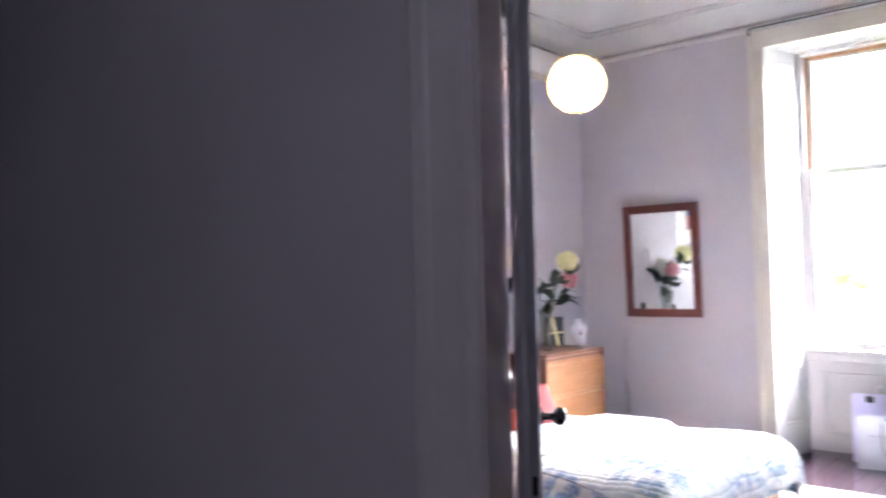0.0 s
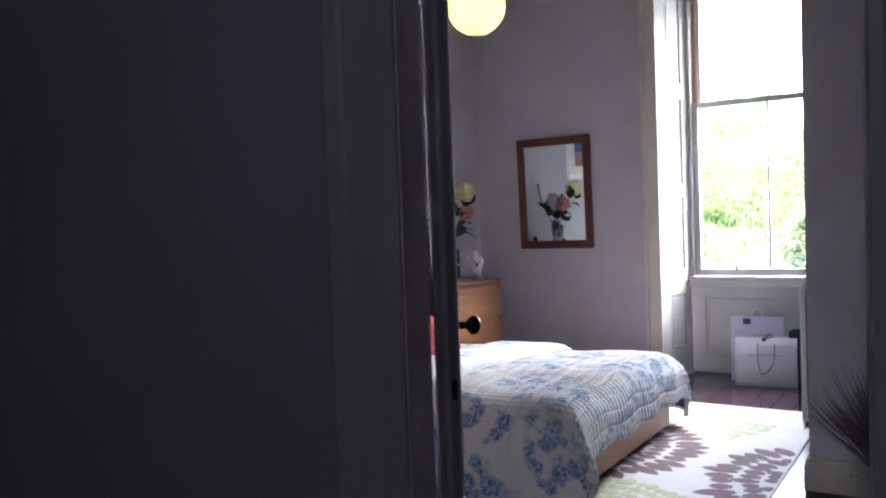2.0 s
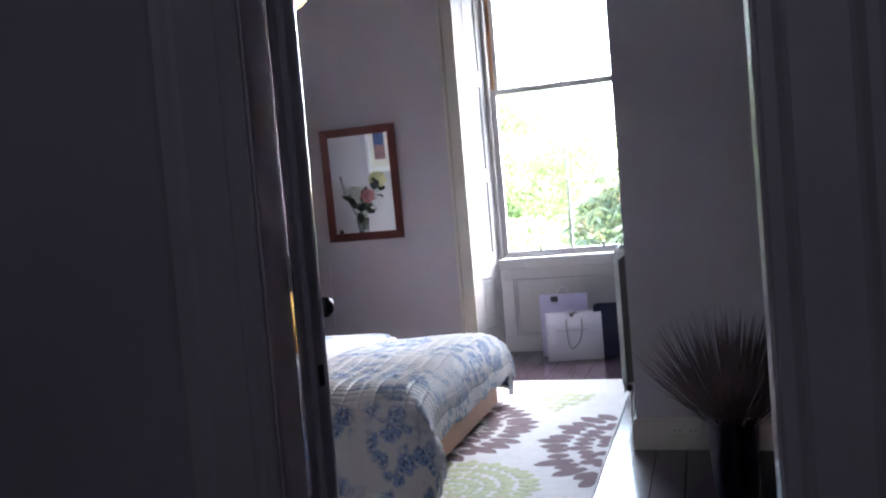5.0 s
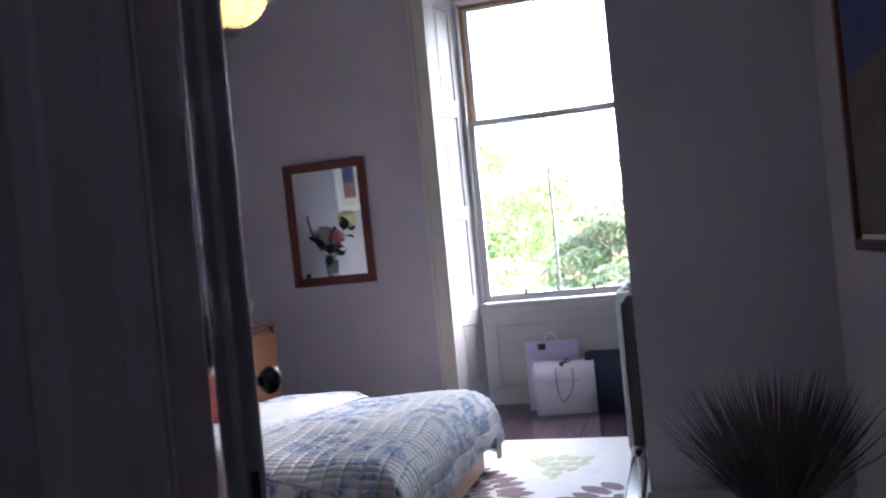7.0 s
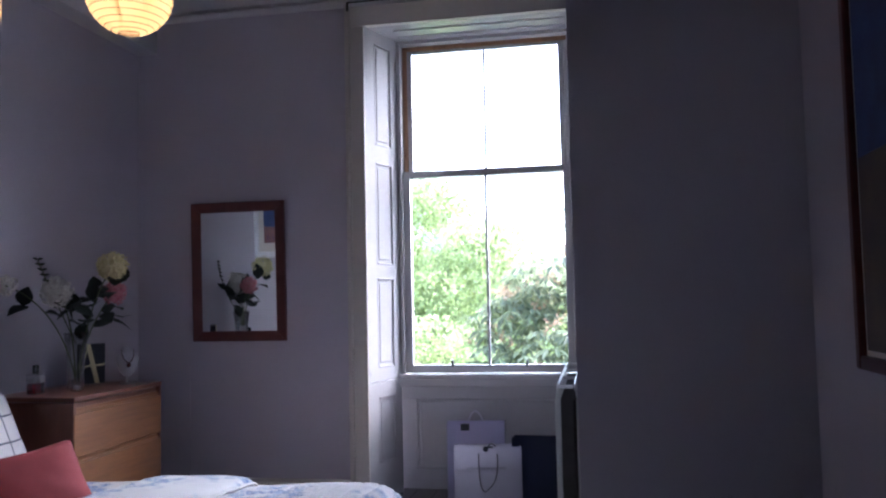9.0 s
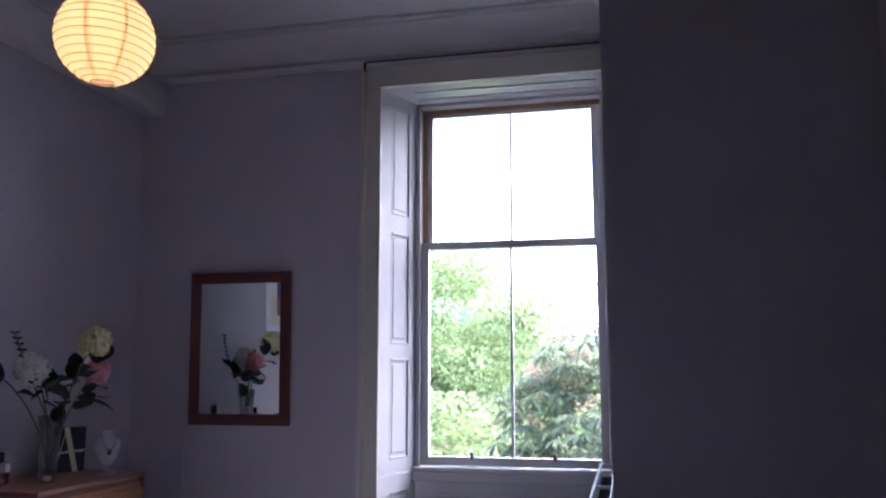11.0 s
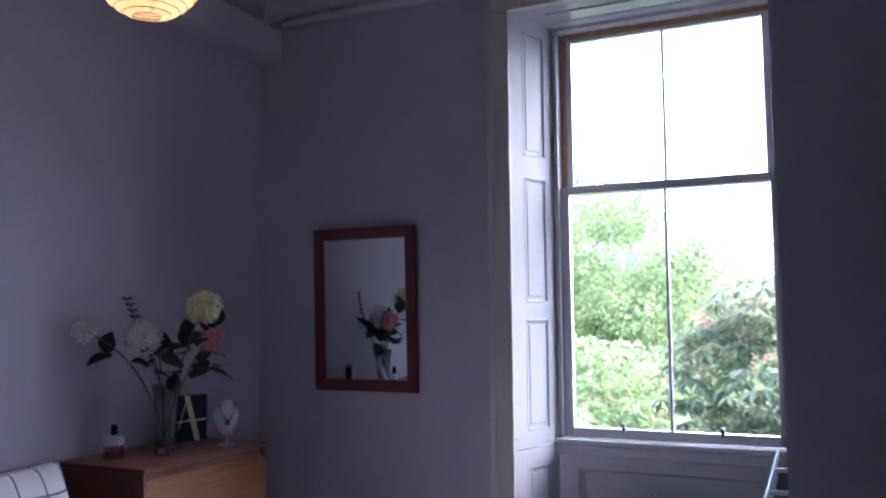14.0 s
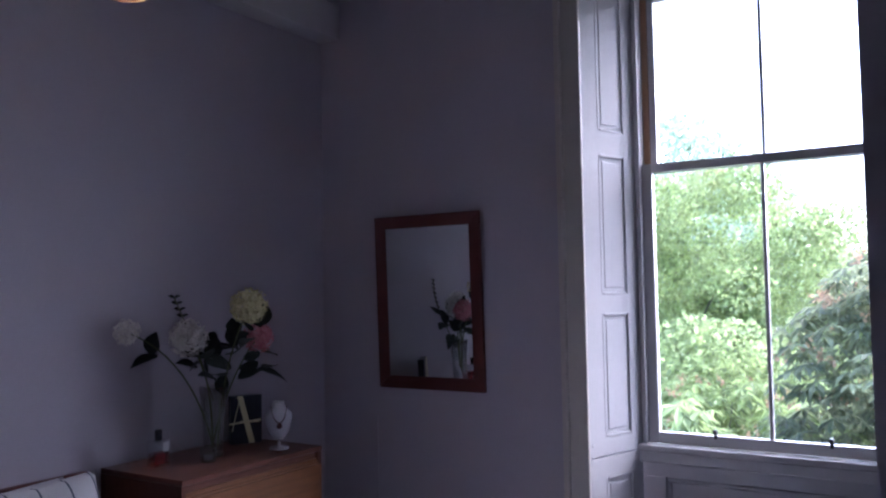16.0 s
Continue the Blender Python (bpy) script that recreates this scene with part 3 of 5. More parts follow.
# ---- mirror ----
MX0, MX1, MZ0, MZ1 = -3.953, -3.307, 1.023, 1.928
mirror = thing("wall_mirror", (-3.63, FAR, MZ0), "red-brown pine framed rectangular mirror on the wall", "mirror")
FW = 0.068
for i, (nm, pts) in enumerate((("frame_rail", ((MX0, MZ1), (MX1, MZ1), (MX1 - FW, MZ1 - FW), (MX0 + FW, MZ1 - FW))), ("frame_rail", ((MX0, MZ0), (MX1, MZ0), (MX1 - FW, MZ0 + FW), (MX0 + FW, MZ0 + FW))),
                               ("frame_stile", ((MX0, MZ0), (MX0, MZ1), (MX0 + FW, MZ1 - FW), (MX0 + FW, MZ0 + FW))), ("frame_stile", ((MX1, MZ0), (MX1, MZ1), (MX1 - FW, MZ1 - FW), (MX1 - FW, MZ0 + FW))))):
    bm = bmesh.new()
    a = [bm.verts.new((x, FAR - 0.002, z)) for x, z in pts]
    b = [bm.verts.new((x, FAR - (0.024 if k < 2 else 0.015), z)) for k, (x, z) in enumerate(pts)]
    bm.faces.new(a)
    bm.faces.new(b[::-1])
    for k in range(4):
        bm.faces.new((a[k], a[(k + 1) % 4], b[(k + 1) % 4], b[k]))
    bmesh.ops.bevel(bm, geom=bm.edges[:], offset=0.003, segments=2, affect="EDGES")
    part(nm, bm, PINE, mirror)
mirror.rotation_euler.x = radians(2.1)
part("mirror_glass", box(MX0 + FW - 0.004, FAR - 0.013, MZ0 + FW - 0.004, MX1 - FW + 0.004, FAR - 0.009, MZ1 - FW + 0.004), MIRROR, mirror)

solo("cable", tube([(-3.985, FAR - 0.004, 0.15), (-3.985, FAR - 0.004, 0.86)], 0.0035, 8), PAINT, "thin painted cable down the wall", "cable", at=(-3.985, FAR - 0.004, 0.15))

# ---- pictures ----
SKYB = mat("print_deep_blue", (0.025, 0.04, 0.13), 0.6, vary=0.3, scale=9, tint=(0.04, 0.08, 0.22), bump=0)
SAND = mat("print_orange_brown", (0.36, 0.16, 0.10), 0.6, vary=0.3, scale=14, tint=(0.10, 0.06, 0.14), bump=0)
OCHRE = mat("print_dull_ochre", (0.12, 0.09, 0.065), 0.6, vary=0.3, scale=7, tint=(0.05, 0.045, 0.055), bump=0)
SILV = mat("white_picture_frame", (0.72, 0.72, 0.74), 0.35, vary=0.05, bump=0.03)


def framed(name, at, label, wall_x, out, y0, y1, z0, z1, fw, frame_m, prints, mount):
    """A framed print on a wall of constant x; out is +1 or -1, the way it faces."""
    pic = thing(name, at, label, "picture")
    X = lambda d: wall_x + out * d
    bm = bmesh.new()
    for r in ((y0, z0, y0 + fw, z1), (y1 - fw, z0, y1, z1), (y0 + fw, z0, y1 - fw, z0 + fw), (y0 + fw, z1 - fw, y1 - fw, z1)):
        box(X(0.002), r[0], r[1], X(0.03), r[2], r[3], 0.005, bm)
    part("frame", bm, frame_m, pic)
    part("mount", box(X(0.006), y0 + fw - 0.002, z0 + fw - 0.002, X(0.012), y1 - fw + 0.002, z1 - fw + 0.002), mount, pic)
    for (a, b, c, d), m in prints:
        part("print", box(X(0.0121), a, b, X(0.0145), c, d), m, pic)
    return pic


framed("framed_picture", (LEFT, 4.5, 1.53), "framed blue and orange print hung above the bed", LEFT, 1, 4.13, 4.85, 1.53, 2.16, 0.055, SILV,
       (((4.33, 1.82, 4.645, 1.985), SKYB), ((4.33, 1.668, 4.645, 1.819), SAND)), MATTE)
framed("framed_picture", (RIGHT, 3.75, 1.075), "red-brown framed blue and ochre print on the dark wall", RIGHT, -1, 3.33, 4.105, 1.06, 2.10, 0.035, PINE,
       (((3.38, 1.60, 4.055, 2.05), SKYB), ((3.38, 1.11, 4.055, 1.599), OCHRE)), MATTE)

# ---- chest of drawers ----
CX0, CX1, CY0, CY1, CZ = -4.32, -3.822, 5.372, 6.172, 0.828
chest = thing("chest_of_drawers", ((CX0 + CX1) / 2, (CY0 + CY1) / 2, 0), "oak-veneer chest of drawers in the corner", "chest of drawers")
part("top", box(CX0, CY0, CZ - 0.022, CX1, CY1, CZ, 0.003), OAKTOP, chest)
for y in (CY0, CY1 - 0.02):
    part("side_panel", box(CX0, y, 0, CX1 - 0.004, y + 0.02, CZ - 0.023, 0.002), OAKTOP, chest)
part("back_panel", box(CX0, CY0 + 0.021, 0.06, CX0 + 0.01, CY1 - 0.021, CZ - 0.024), OAKTOP, chest)
part("plinth", box(CX1 - 0.05, CY0 + 0.021, 0, CX1 - 0.03, CY1 - 0.021, 0.06), OAK, chest)
dz = (CZ - 0.022 - 0.06 - 0.03) / 3
for i in range(3):
    z0 = 0.06 + i * dz
    bm = box(CX1 - 0.022, CY0 + 0.002, z0 + 0.003, CX1, CY1 - 0.002, z0 + dz - 0.028, 0.003)
    box(CX1 - 0.022, CY0 + 0.002, z0 + dz - 0.028, CX1 - 0.014, CY1 - 0.002, z0 + dz - 0.002, 0.0, bm)
    d = part("drawer", bm, OAK, chest)
    part("finger_lip", box(CX1 - 0.018, CY0 + 0.004, z0 + dz - 0.0275, CX1 - 0.006, CY1 - 0.004, z0 + dz - 0.018, 0.002), OAK, d)
part("inner_case", box(CX0 + 0.02, CY0 + 0.022, 0.05, CX1 - 0.024, CY1 - 0.022, CZ - 0.03), OAKTOP, chest)

# ---- lantern ----
LC, LR = Vector((-3.012, 4.515, 2.42)), 0.157
lamp = thing("paper_lantern", (LC.x, LC.y, CEIL_Z), "lit round rice-paper lantern hanging from the ceiling", "lantern")
prof = []
for i in range(0, 97):
    a = -math.pi / 2 + 0.24 + (math.pi - 0.48) * i / 96
    r = LR * math.cos(a)
    r -= 0.0045 * abs(math.sin(i * math.pi / 6)) * 0.5 - 0.001
    prof.append((r, LR * math.sin(a)))
bm = bmesh.new()
rings = []
for r, h in prof:
    rings.append([bm.verts.new(LC + Vector((r * math.cos(2 * math.pi * k / 48), r * math.sin(2 * math.pi * k / 48), h))) for k in range(48)])
for a, b in zip(rings, rings[1:]):
    for k in range(48):
        bm.faces.new((a[k], a[(k + 1) % 48], b[(k + 1) % 48], b[k]))
shade = part("shade", bm, PAPER, lamp, smooth=True)
for i in range(0, 97, 6):
    r, h = prof[i]
    bm = tube([LC + Vector(((r + 0.0005) * math.cos(2 * math.pi * k / 40), (r + 0.0005) * math.sin(2 * math.pi * k / 40), h + 0.004 * math.sin(2 * math.pi * k / 40 + i))) for k in range(41)], 0.0014, 5)
    part("wire_rib", bm, RIB, shade)
for k in range(8):
    a = 2 * math.pi * (k + 0.3) / 8
    bm = bmesh.new()
    prev = None
    for i in range(0, 97, 2):
        r, h = prof[i]
        w = 0.006 / max(r, 0.03)
        cur = [bm.verts.new(LC + Vector(((r - 0.0012) * math.cos(a + s * w), (r - 0.0012) * math.sin(a + s * w), h))) for s in (-1, 1)]
        if prev:
            bm.faces.new((prev[0], prev[1], cur[1], cur[0]))
        prev = cur
    part("paper_seam", bm, PAPER, shade)
part("cord", tube([(LC.x, LC.y, LC.z + 0.10), (LC.x, LC.y, CEIL_Z - 0.02)], 0.004), LINEN, lamp, "thin white flex")
part("ceiling_rose", lathe([(0.0, 0), (0.03, 0.0), (0.045, 0.012), (0.045, 0.02), (0, 0.02)], (LC.x, LC.y, CEIL_Z - 0.02)), WHITE, lamp)
part("lamp_holder", lathe([(0, 0), (0.018, 0), (0.02, 0.03), (0.012, 0.055), (0, 0.055)], (LC.x, LC.y, LC.z + 0.055)), WHITE, lamp)
BULBM = bpy.data.materials.new("lit_bulb")
BULBM.use_nodes = True
_nt, _p = nodes_of(BULBM)
_p.inputs["Emission Color"].default_value, _p.inputs["Emission Strength"].default_value = (1.0, 0.66, 0.30, 1), 1.9
b_ob = part("light_bulb", lathe([(0, 0), (0.016, 0.004), (0.027, 0.02), (0.027, 0.035), (0.012, 0.065), (0.01, 0.08), (0, 0.08)], (LC.x, LC.y, LC.z - 0.02)), BULBM, lamp, smooth=True)
b_ob.visible_shadow = False

# ---- bed ----
BX0, BX1, BY0, BY1 = -4.31, -2.26, 4.00, 5.29
bed = thing("bed", ((BX0 + BX1) / 2, (BY0 + BY1) / 2, 0), "low veneered double bed frame on a patterned rug", "bed")
part("footboard", box(BX1 - 0.04, BY0, 0.06, BX1, BY1, 0.33, 0.006), BIRCH, bed)
for y in (BY0, BY1 - 0.03):
    part("side_rail", box(BX0 + 0.05, y, 0.10, BX1 - 0.041, y + 0.03, 0.33, 0.005), BIRCH, bed)
bm = box(BX0 - 0.04, BY0 - 0.04, 0.0, BX0, BY1 + 0.02, 0.80, 0.008)
tube([(BX0 - 0.02, BY0 - 0.04, 0.80), (BX0 - 0.02, BY1 + 0.02, 0.80)], 0.028, 12, bm)
part("headboard", bm, PINE, bed, "dark red-brown rounded headboard")
for x, y in ((BX1 - 0.11, BY0 + 0.06), (BX1 - 0.11, BY1 - 0.06)):
    part("leg", box(x - 0.03, y - 0.03, 0, x + 0.03, y + 0.03, 0.10, 0.004), BIRCH, bed)
solo("mattress", box(BX0 + 0.03, BY0 + 0.035, 0.20, BX1 - 0.045, BY1 - 0.035, 0.41, 0.05, segs=3), LINEN, "white mattress on the bed frame", "mattress", at=(-3.3, 4.65, 0.2))


def drape(o, r):
    """How far a cloth goes out and down when it hangs o metres over an edge of radius r."""
    if o <= 0:
        return o, 0.0
    if o < r * math.pi / 2:
        return r * math.sin(o / r), r * (1 - math.cos(o / r))
    return r + 0.05 * (o - r * math.pi / 2), r + (o - r * math.pi / 2) * 0.985


def cloth(name, m, label, x_from, x_edge, hang_x, y_near, hang_near, y_far, hang_far, z_top, thick, ribs, r, na, nb, seed, flare=0.0, rx=None):
    """A bedcover laid over the mattress, hanging at the foot and on both sides."""
    bm = bmesh.new()
    uvl = bm.loops.layers.uv.new("UVMap")
    la, lb = (x_edge - x_from) + hang_x, hang_near + (y_far - y_near) + hang_far
    grid = []
    for i in range(na + 1):
        row = []
        a = la * i / na
        ox, dx = drape(a - (x_edge - x_from), rx or r)
        for j in range(nb + 1):
            over = hang_near * (1 + flare * (a / la) ** 2)
            b = (lb - hang_near + over) * j / nb - over
            width = y_far - y_near
            if b < 0:
                oy, dy = drape(-b, r)
                y = y_near - oy
            elif b > width:
                oy, dy = drape(b - width, r)
                y = y_far + oy
            else:
                oy, dy, y = 0, 0, y_near + b
            x = x_edge + ox
            e = a - (x_edge - x_from)
            q = min(1, max(0, (e + x_edge + 3.95) / (x_edge + 4.19)))
            if b < 0:
                x += 0.085 * min(1, dy / 0.15) * q ** 6 - 0.12 * max(0, dy - 0.24) * q ** 3
                y -= 0.20 * max(0, dy - 0.12) * q
            n = noise.noise(Vector((e * 3.1, b * 3.1, seed))) * 0.014 + noise.noise(Vector((e * 9, b * 9, 2.0))) * 0.004
            crown = 0.018 * math.sin(math.pi * min(1, max(0, b / width))) ** 0.6
            drop = max(dx, dy) + 0.35 * min(dx, dy)
            z = z_top + n + crown * max(0, 1 - 3 * drop) - drop
            fold = 0.010 * math.sin(b * 17 + 2 * math.sin(e * 2.3)) * min(1, dx * 3) if dx > 0 else 0
            fold2 = 0.022 * math.sin(e * 9 + 1.5 * math.sin(e * 5.1)) * min(1, dy * 3) if dy > 0 else 0
            rib = 0.0
            if ribs:
                rib = 0.0085 * abs(math.sin(math.pi * (b + 0.004 * math.sin(a * 30)) / 0.036)) ** 0.8 - 0.009 * max(0, 1 - abs(((a + 0.008 * math.sin(b * 14)) % 0.07) - 0.035) / 0.011)
            rib *= 0.3 + 0.7 * min(1, a / 0.55)
            up = 1 - min(1, drop / r)
            p = Vector((x + fold + rib * (1 - up) * (1 if dx >= dy else 0), y - (fold2 + rib * (1 - up) * (0 if dx >= dy else 1)) * (1 if b < 0 else -1), z + rib * up))
            p.z = max(p.z, 0.022)
            row.append((bm.verts.new(p), (a, b)))
        grid.append(row)
    for i in range(na):
        for j in range(nb):
            q = (grid[i][j], grid[i + 1][j], grid[i + 1][j + 1], grid[i][j + 1])
            f = bm.faces.new([v for v, _ in q])
            for lp, (_, uv) in zip(f.loops, q):
                lp[uvl].uv = uv
    me_bm = bm
    edges = [[row[0][0].co.copy() for row in grid[::2]], [v.co.copy() for v, _ in grid[-1][::3]], [row[-1][0].co.copy() for row in grid[::2]]]
    ob = solo(name, me_bm, m, label, "bedspread" if ribs else "duvet", at=(x_edge - 0.9, (y_near + y_far) / 2, z_top), smooth=True)
    s = ob.modifiers.new("thickness", "SOLIDIFY")
    s.thickness, s.offset = thick, -1
    for e in edges:
        part("hem", tube(e, thick * 0.42, 6), m if ribs else LINEN, ob)
    return ob


cloth("duvet", DUVET, "white cotton duvet with blue roses hanging over the bedside", -3.95, BX1 - 0.09, 0.24, BY0 + 0.05, 0.52, BY1 + 0.0, 0.44, 0.430, 0.02, False, 0.22, 90, 90, 1.7, flare=0.15, rx=0.115)
cloth("quilted_bedspread", QUILT, "ribbed white and blue quilted bedspread across the bed", -3.05, BX1 - 0.09, 0.32, BY0 + 0.05, 0.09, BY1 + 0.0, 0.34, 0.446, 0.008, True, 0.236, 180, 420, 1.7, flare=4.0, rx=0.131)


def turned_band():
    bm = bmesh.new()
    uvl = bm.loops.layers.uv.new("UVMap")
    rows = []
    for i in range(41):
        s = i / 40
        y = 3.93 + (5.40 - 3.93) * s
        xf = -3.06 + 0.20 * s
        zc = 0.470 + 0.018 * math.sin(math.pi * min(1, max(0, (y - BY0) / (BY1 - BY0)))) ** 0.6
        row = []
        for k in range(17):
            u = k / 16
            x = xf - 0.42 * (1 - u)
            lift = 0.030 * math.sqrt(max(0, 1 - (max(0, u - 0.86) / 0.14) ** 2))
            rib = 0.007 * abs(math.sin(math.pi * y / 0.034 * 0.5))
            drop = max(0, 0.10 - (y - 3.93)) * 0.7 + max(0, y - 5.30) * 0.9
            row.append((bm.verts.new((x, y, zc - 0.012 + lift + rib - drop + 0.01 * noise.noise(Vector((x * 5, y * 5, 1))))), (x, y)))
        rows.append(row)
    for i in range(40):
        for k in range(16):
            q = (rows[i][k], rows[i][k + 1], rows[i + 1][k + 1], rows[i + 1][k])
            f = bm.faces.new([v for v, _ in q])
            for lp, (_, uv) in zip(f.loops, q):
                lp[uvl].uv = uv
    front = [row[-1][0].co.copy() + Vector((0.004, 0, 0.002)) for row in rows]
    ob = solo("turned_down_cover", bm, QUILT, "turned-down band of the blue and white cover", "bedspread", at=(-3.2, 4.65, 0.52), smooth=True)
    s = ob.modifiers.new("thickness", "SOLIDIFY")
    s.thickness, s.offset = 0.03, -1
    part("hem", tube(front, 0.007, 6), QUILT, ob)
    return ob


turned_band()


def cushion(name, centre, size, rot, m, label, category, spin=0):
    """A stuffed square: thick in the middle, thin and pulled out at the corners."""
    w, h, t = size
    bm = bmesh.new()
    n = 24
    sides = []
    for s in (1, -1):
        g = []
        for i in range(n + 1):
            row = []
            for j in range(n + 1):
                u, v = 2 * i / n - 1, 2 * j / n - 1
                k = max(0, (1 - u ** 4) * (1 - v ** 4)) ** 0.5
                pull = 1 - 0.07 * (1 - abs(v)) * abs(u) ** 3
                pullv = 1 - 0.07 * (1 - abs(u)) * abs(v) ** 3
                z = s * t / 2 * k + 0.006 * noise.noise(Vector((u * 2.5, v * 2.5, s + w * 9)))
                row.append(bm.verts.new((u * w / 2 * pull, v * h / 2 * pullv, z if 0 < i < n and 0 < j < n else 0)))
            g.append(row)
        sides.append(g)
        for i in range(n):
            for j in range(n):
                bm.faces.new((g[i][j], g[i + 1][j], g[i + 1][j + 1], g[i][j + 1]))
    bmesh.ops.remove_doubles(bm, verts=bm.verts, dist=0.0005)
    bmesh.ops.transform(bm, matrix=pose(*centre, *rot) @ Matrix.Rotation(radians(spin), 4, "Z"), verts=bm.verts)
    return solo(name, bm, m, label, category, at=centre, smooth=True)


PLAID = mat("checked_pillow_cotton", (0.54, 0.52, 0.52), 0.9, vary=0.04, grain=250, bump=0.2)
_nt, _p = nodes_of(PLAID)
_src = _p.inputs["Base Color"].links[0].from_socket
_co = _nt.nodes.new("ShaderNodeTexCoord")
_last = _src
for _ax in ("Y", "Z"):
    _sep = _nt.nodes.new("ShaderNodeSeparateXYZ")
    _nt.links.new(_co.outputs["Object"], _sep.inputs[0])
    _fr = _nt.nodes.new("ShaderNodeMath")
    _fr.operation = "PINGPONG"
    _fr.inputs[1].default_value = 0.055
    _nt.links.new(_sep.outputs[_ax], _fr.inputs[0])
    _lt = _nt.nodes.new("ShaderNodeMath")
    _lt.operation = "LESS_THAN"
    _lt.inputs[1].default_value = 0.004
    _nt.links.new(_fr.outputs[0], _lt.inputs[0])
    _mx = _nt.nodes.new("ShaderNodeMix")
    _mx.data_type = "RGBA"
    _nt.links.new(_lt.outputs[0], _mx.inputs["Factor"])
    _nt.links.new(_last, _mx.inputs[6])
    _mx.inputs[7].default_value = (0.10, 0.10, 0.13, 1)
    _last = _mx.outputs[2]
_nt.links.new(_last, _p.inputs["Base Color"])

cushion("pillow", (-4.12, 4.83, 0.65), (0.44, 0.60, 0.15), (0, 68, 0), LINEN, "white cotton pillow propped on the headboard", "pillow")
cushion("pillow", (-4.12, 4.24, 0.63), (0.44, 0.58, 0.15), (0, 68, 0), LINEN, "white cotton pillow propped on the headboard", "pillow")
cushion("checked_pillow", (-3.95, 4.90, 0.68), (0.46, 0.50, 0.13), (0, 66, 0), PLAID, "white pillow with thin dark checks", "pillow")
cushion("ochre_cushion", (-3.78, 4.55, 0.655), (0.44, 0.40, 0.12), (0, 66, 6), OCHREC, "mustard-yellow cushion leaning on the pillows", "cushion")
cushion("red_cushion", (-3.55, 4.74, 0.535), (0.36, 0.42, 0.13), (0, 58, -30), RED, "plain coral-red square cushion on the bed", "cushion", spin=7)

# ---- rug ----
RX0, RX1, RY0, RY1 = -3.15, -1.55, 3.72, 6.10
rug = thing("rug", ((RX0 + RX1) / 2, (RY0 + RY1) / 2, 0), "cream rug with big mauve and lime flowers", "rug")
part("backing", box(RX0, RY0, 0, RX1, RY1, 0.012, 0.004), CREAMRUG, rug)


def petal_ring(bm, cx, cy, r0, r1, n, wide, phase, z, rnd, half=4.0):
    for i in range(n):
        a = 2 * math.pi * (i + phase + rnd.uniform(-0.12, 0.12)) / n
        if abs((a - math.pi / 2 + math.pi) % (2 * math.pi) - math.pi) > half:
            continue
        d, s = Vector((math.cos(a), math.sin(a), 0)), Vector((-math.sin(a), math.cos(a), 0))
        e = r1 * rnd.uniform(0.93, 1.05)
        w = wide * rnd.uniform(0.92, 1.1)
        z1 = z + rnd.uniform(0, 0.0002)
        pts = [(r0, 0.42), (r0 + (e - r0) * 0.28, 0.84), (r0 + (e - r0) * 0.55, 1.0), (r0 + (e - r0) * 0.82, 0.66), (e, 0.05)]
        ring = [Vector((cx, cy, z1)) + d * p + s * w * q / 2 for p, q in pts] + [Vector((cx, cy, z1)) + d * p - s * w * q / 2 for p, q in reversed(pts)]
        if sum(RX0 + 0.01 < v.x < RX1 - 0.01 and RY0 + 0.01 < v.y < RY1 - 0.01 for v in ring) < 6:
            continue
        ring = [Vector((min(max(v.x, RX0 + 0.008), RX1 - 0.008), min(max(v.y, RY0 + 0.008), RY1 - 0.008), v.z)) for v in ring]
        low = [bm.verts.new((v.x, v.y, 0.0115)) for v in ring]
        high = [bm.verts.new(v) for v in ring]
        bm.faces.new(high)
        for k in range(len(ring)):
            bm.faces.new((low[k], low[(k + 1) % len(ring)], high[(k + 1) % len(ring)], high[k]))


def dahlia(cx, cy, radius, m, seed, half=4.0):
    rnd = random.Random(seed)
    bm = bmesh.new()
    edges = (0.03, 0.11, 0.20, 0.30, 0.40, 0.51, 0.63, 0.79, 1.0) if radius > 0.5 else (0.03, 0.18, 0.36, 0.55, 0.76, 1.0)
    for ring, (f0, f1) in enumerate(zip(edges, edges[1:])):
        n = (8, 15, 22, 29, 36, 42, 46, 50)[ring]
        gap = 0.005 / radius
        mid = (f0 + f1) / 2 * radius
        petal_ring(bm, cx, cy, (f0 - 0.3 * gap) * radius, (f1 - gap) * radius, n, 2 * math.pi * mid / n * 1.02, 0.5 * (ring % 2), 0.0124 + 0.0002 * (ring % 3) + 0.0002 * seed, rnd, half)
    part("woven_flower", bm, m, rug)


dahlia(-2.72, 4.90, 0.74, MAUVE, 1)
dahlia(-1.17, 4.65, 0.74, MAUVE, 2)
dahlia(-1.92, 5.25, 0.48, LIME, 3, 0.42)
dahlia(-2.15, 4.00, 0.37, LIME, 4)

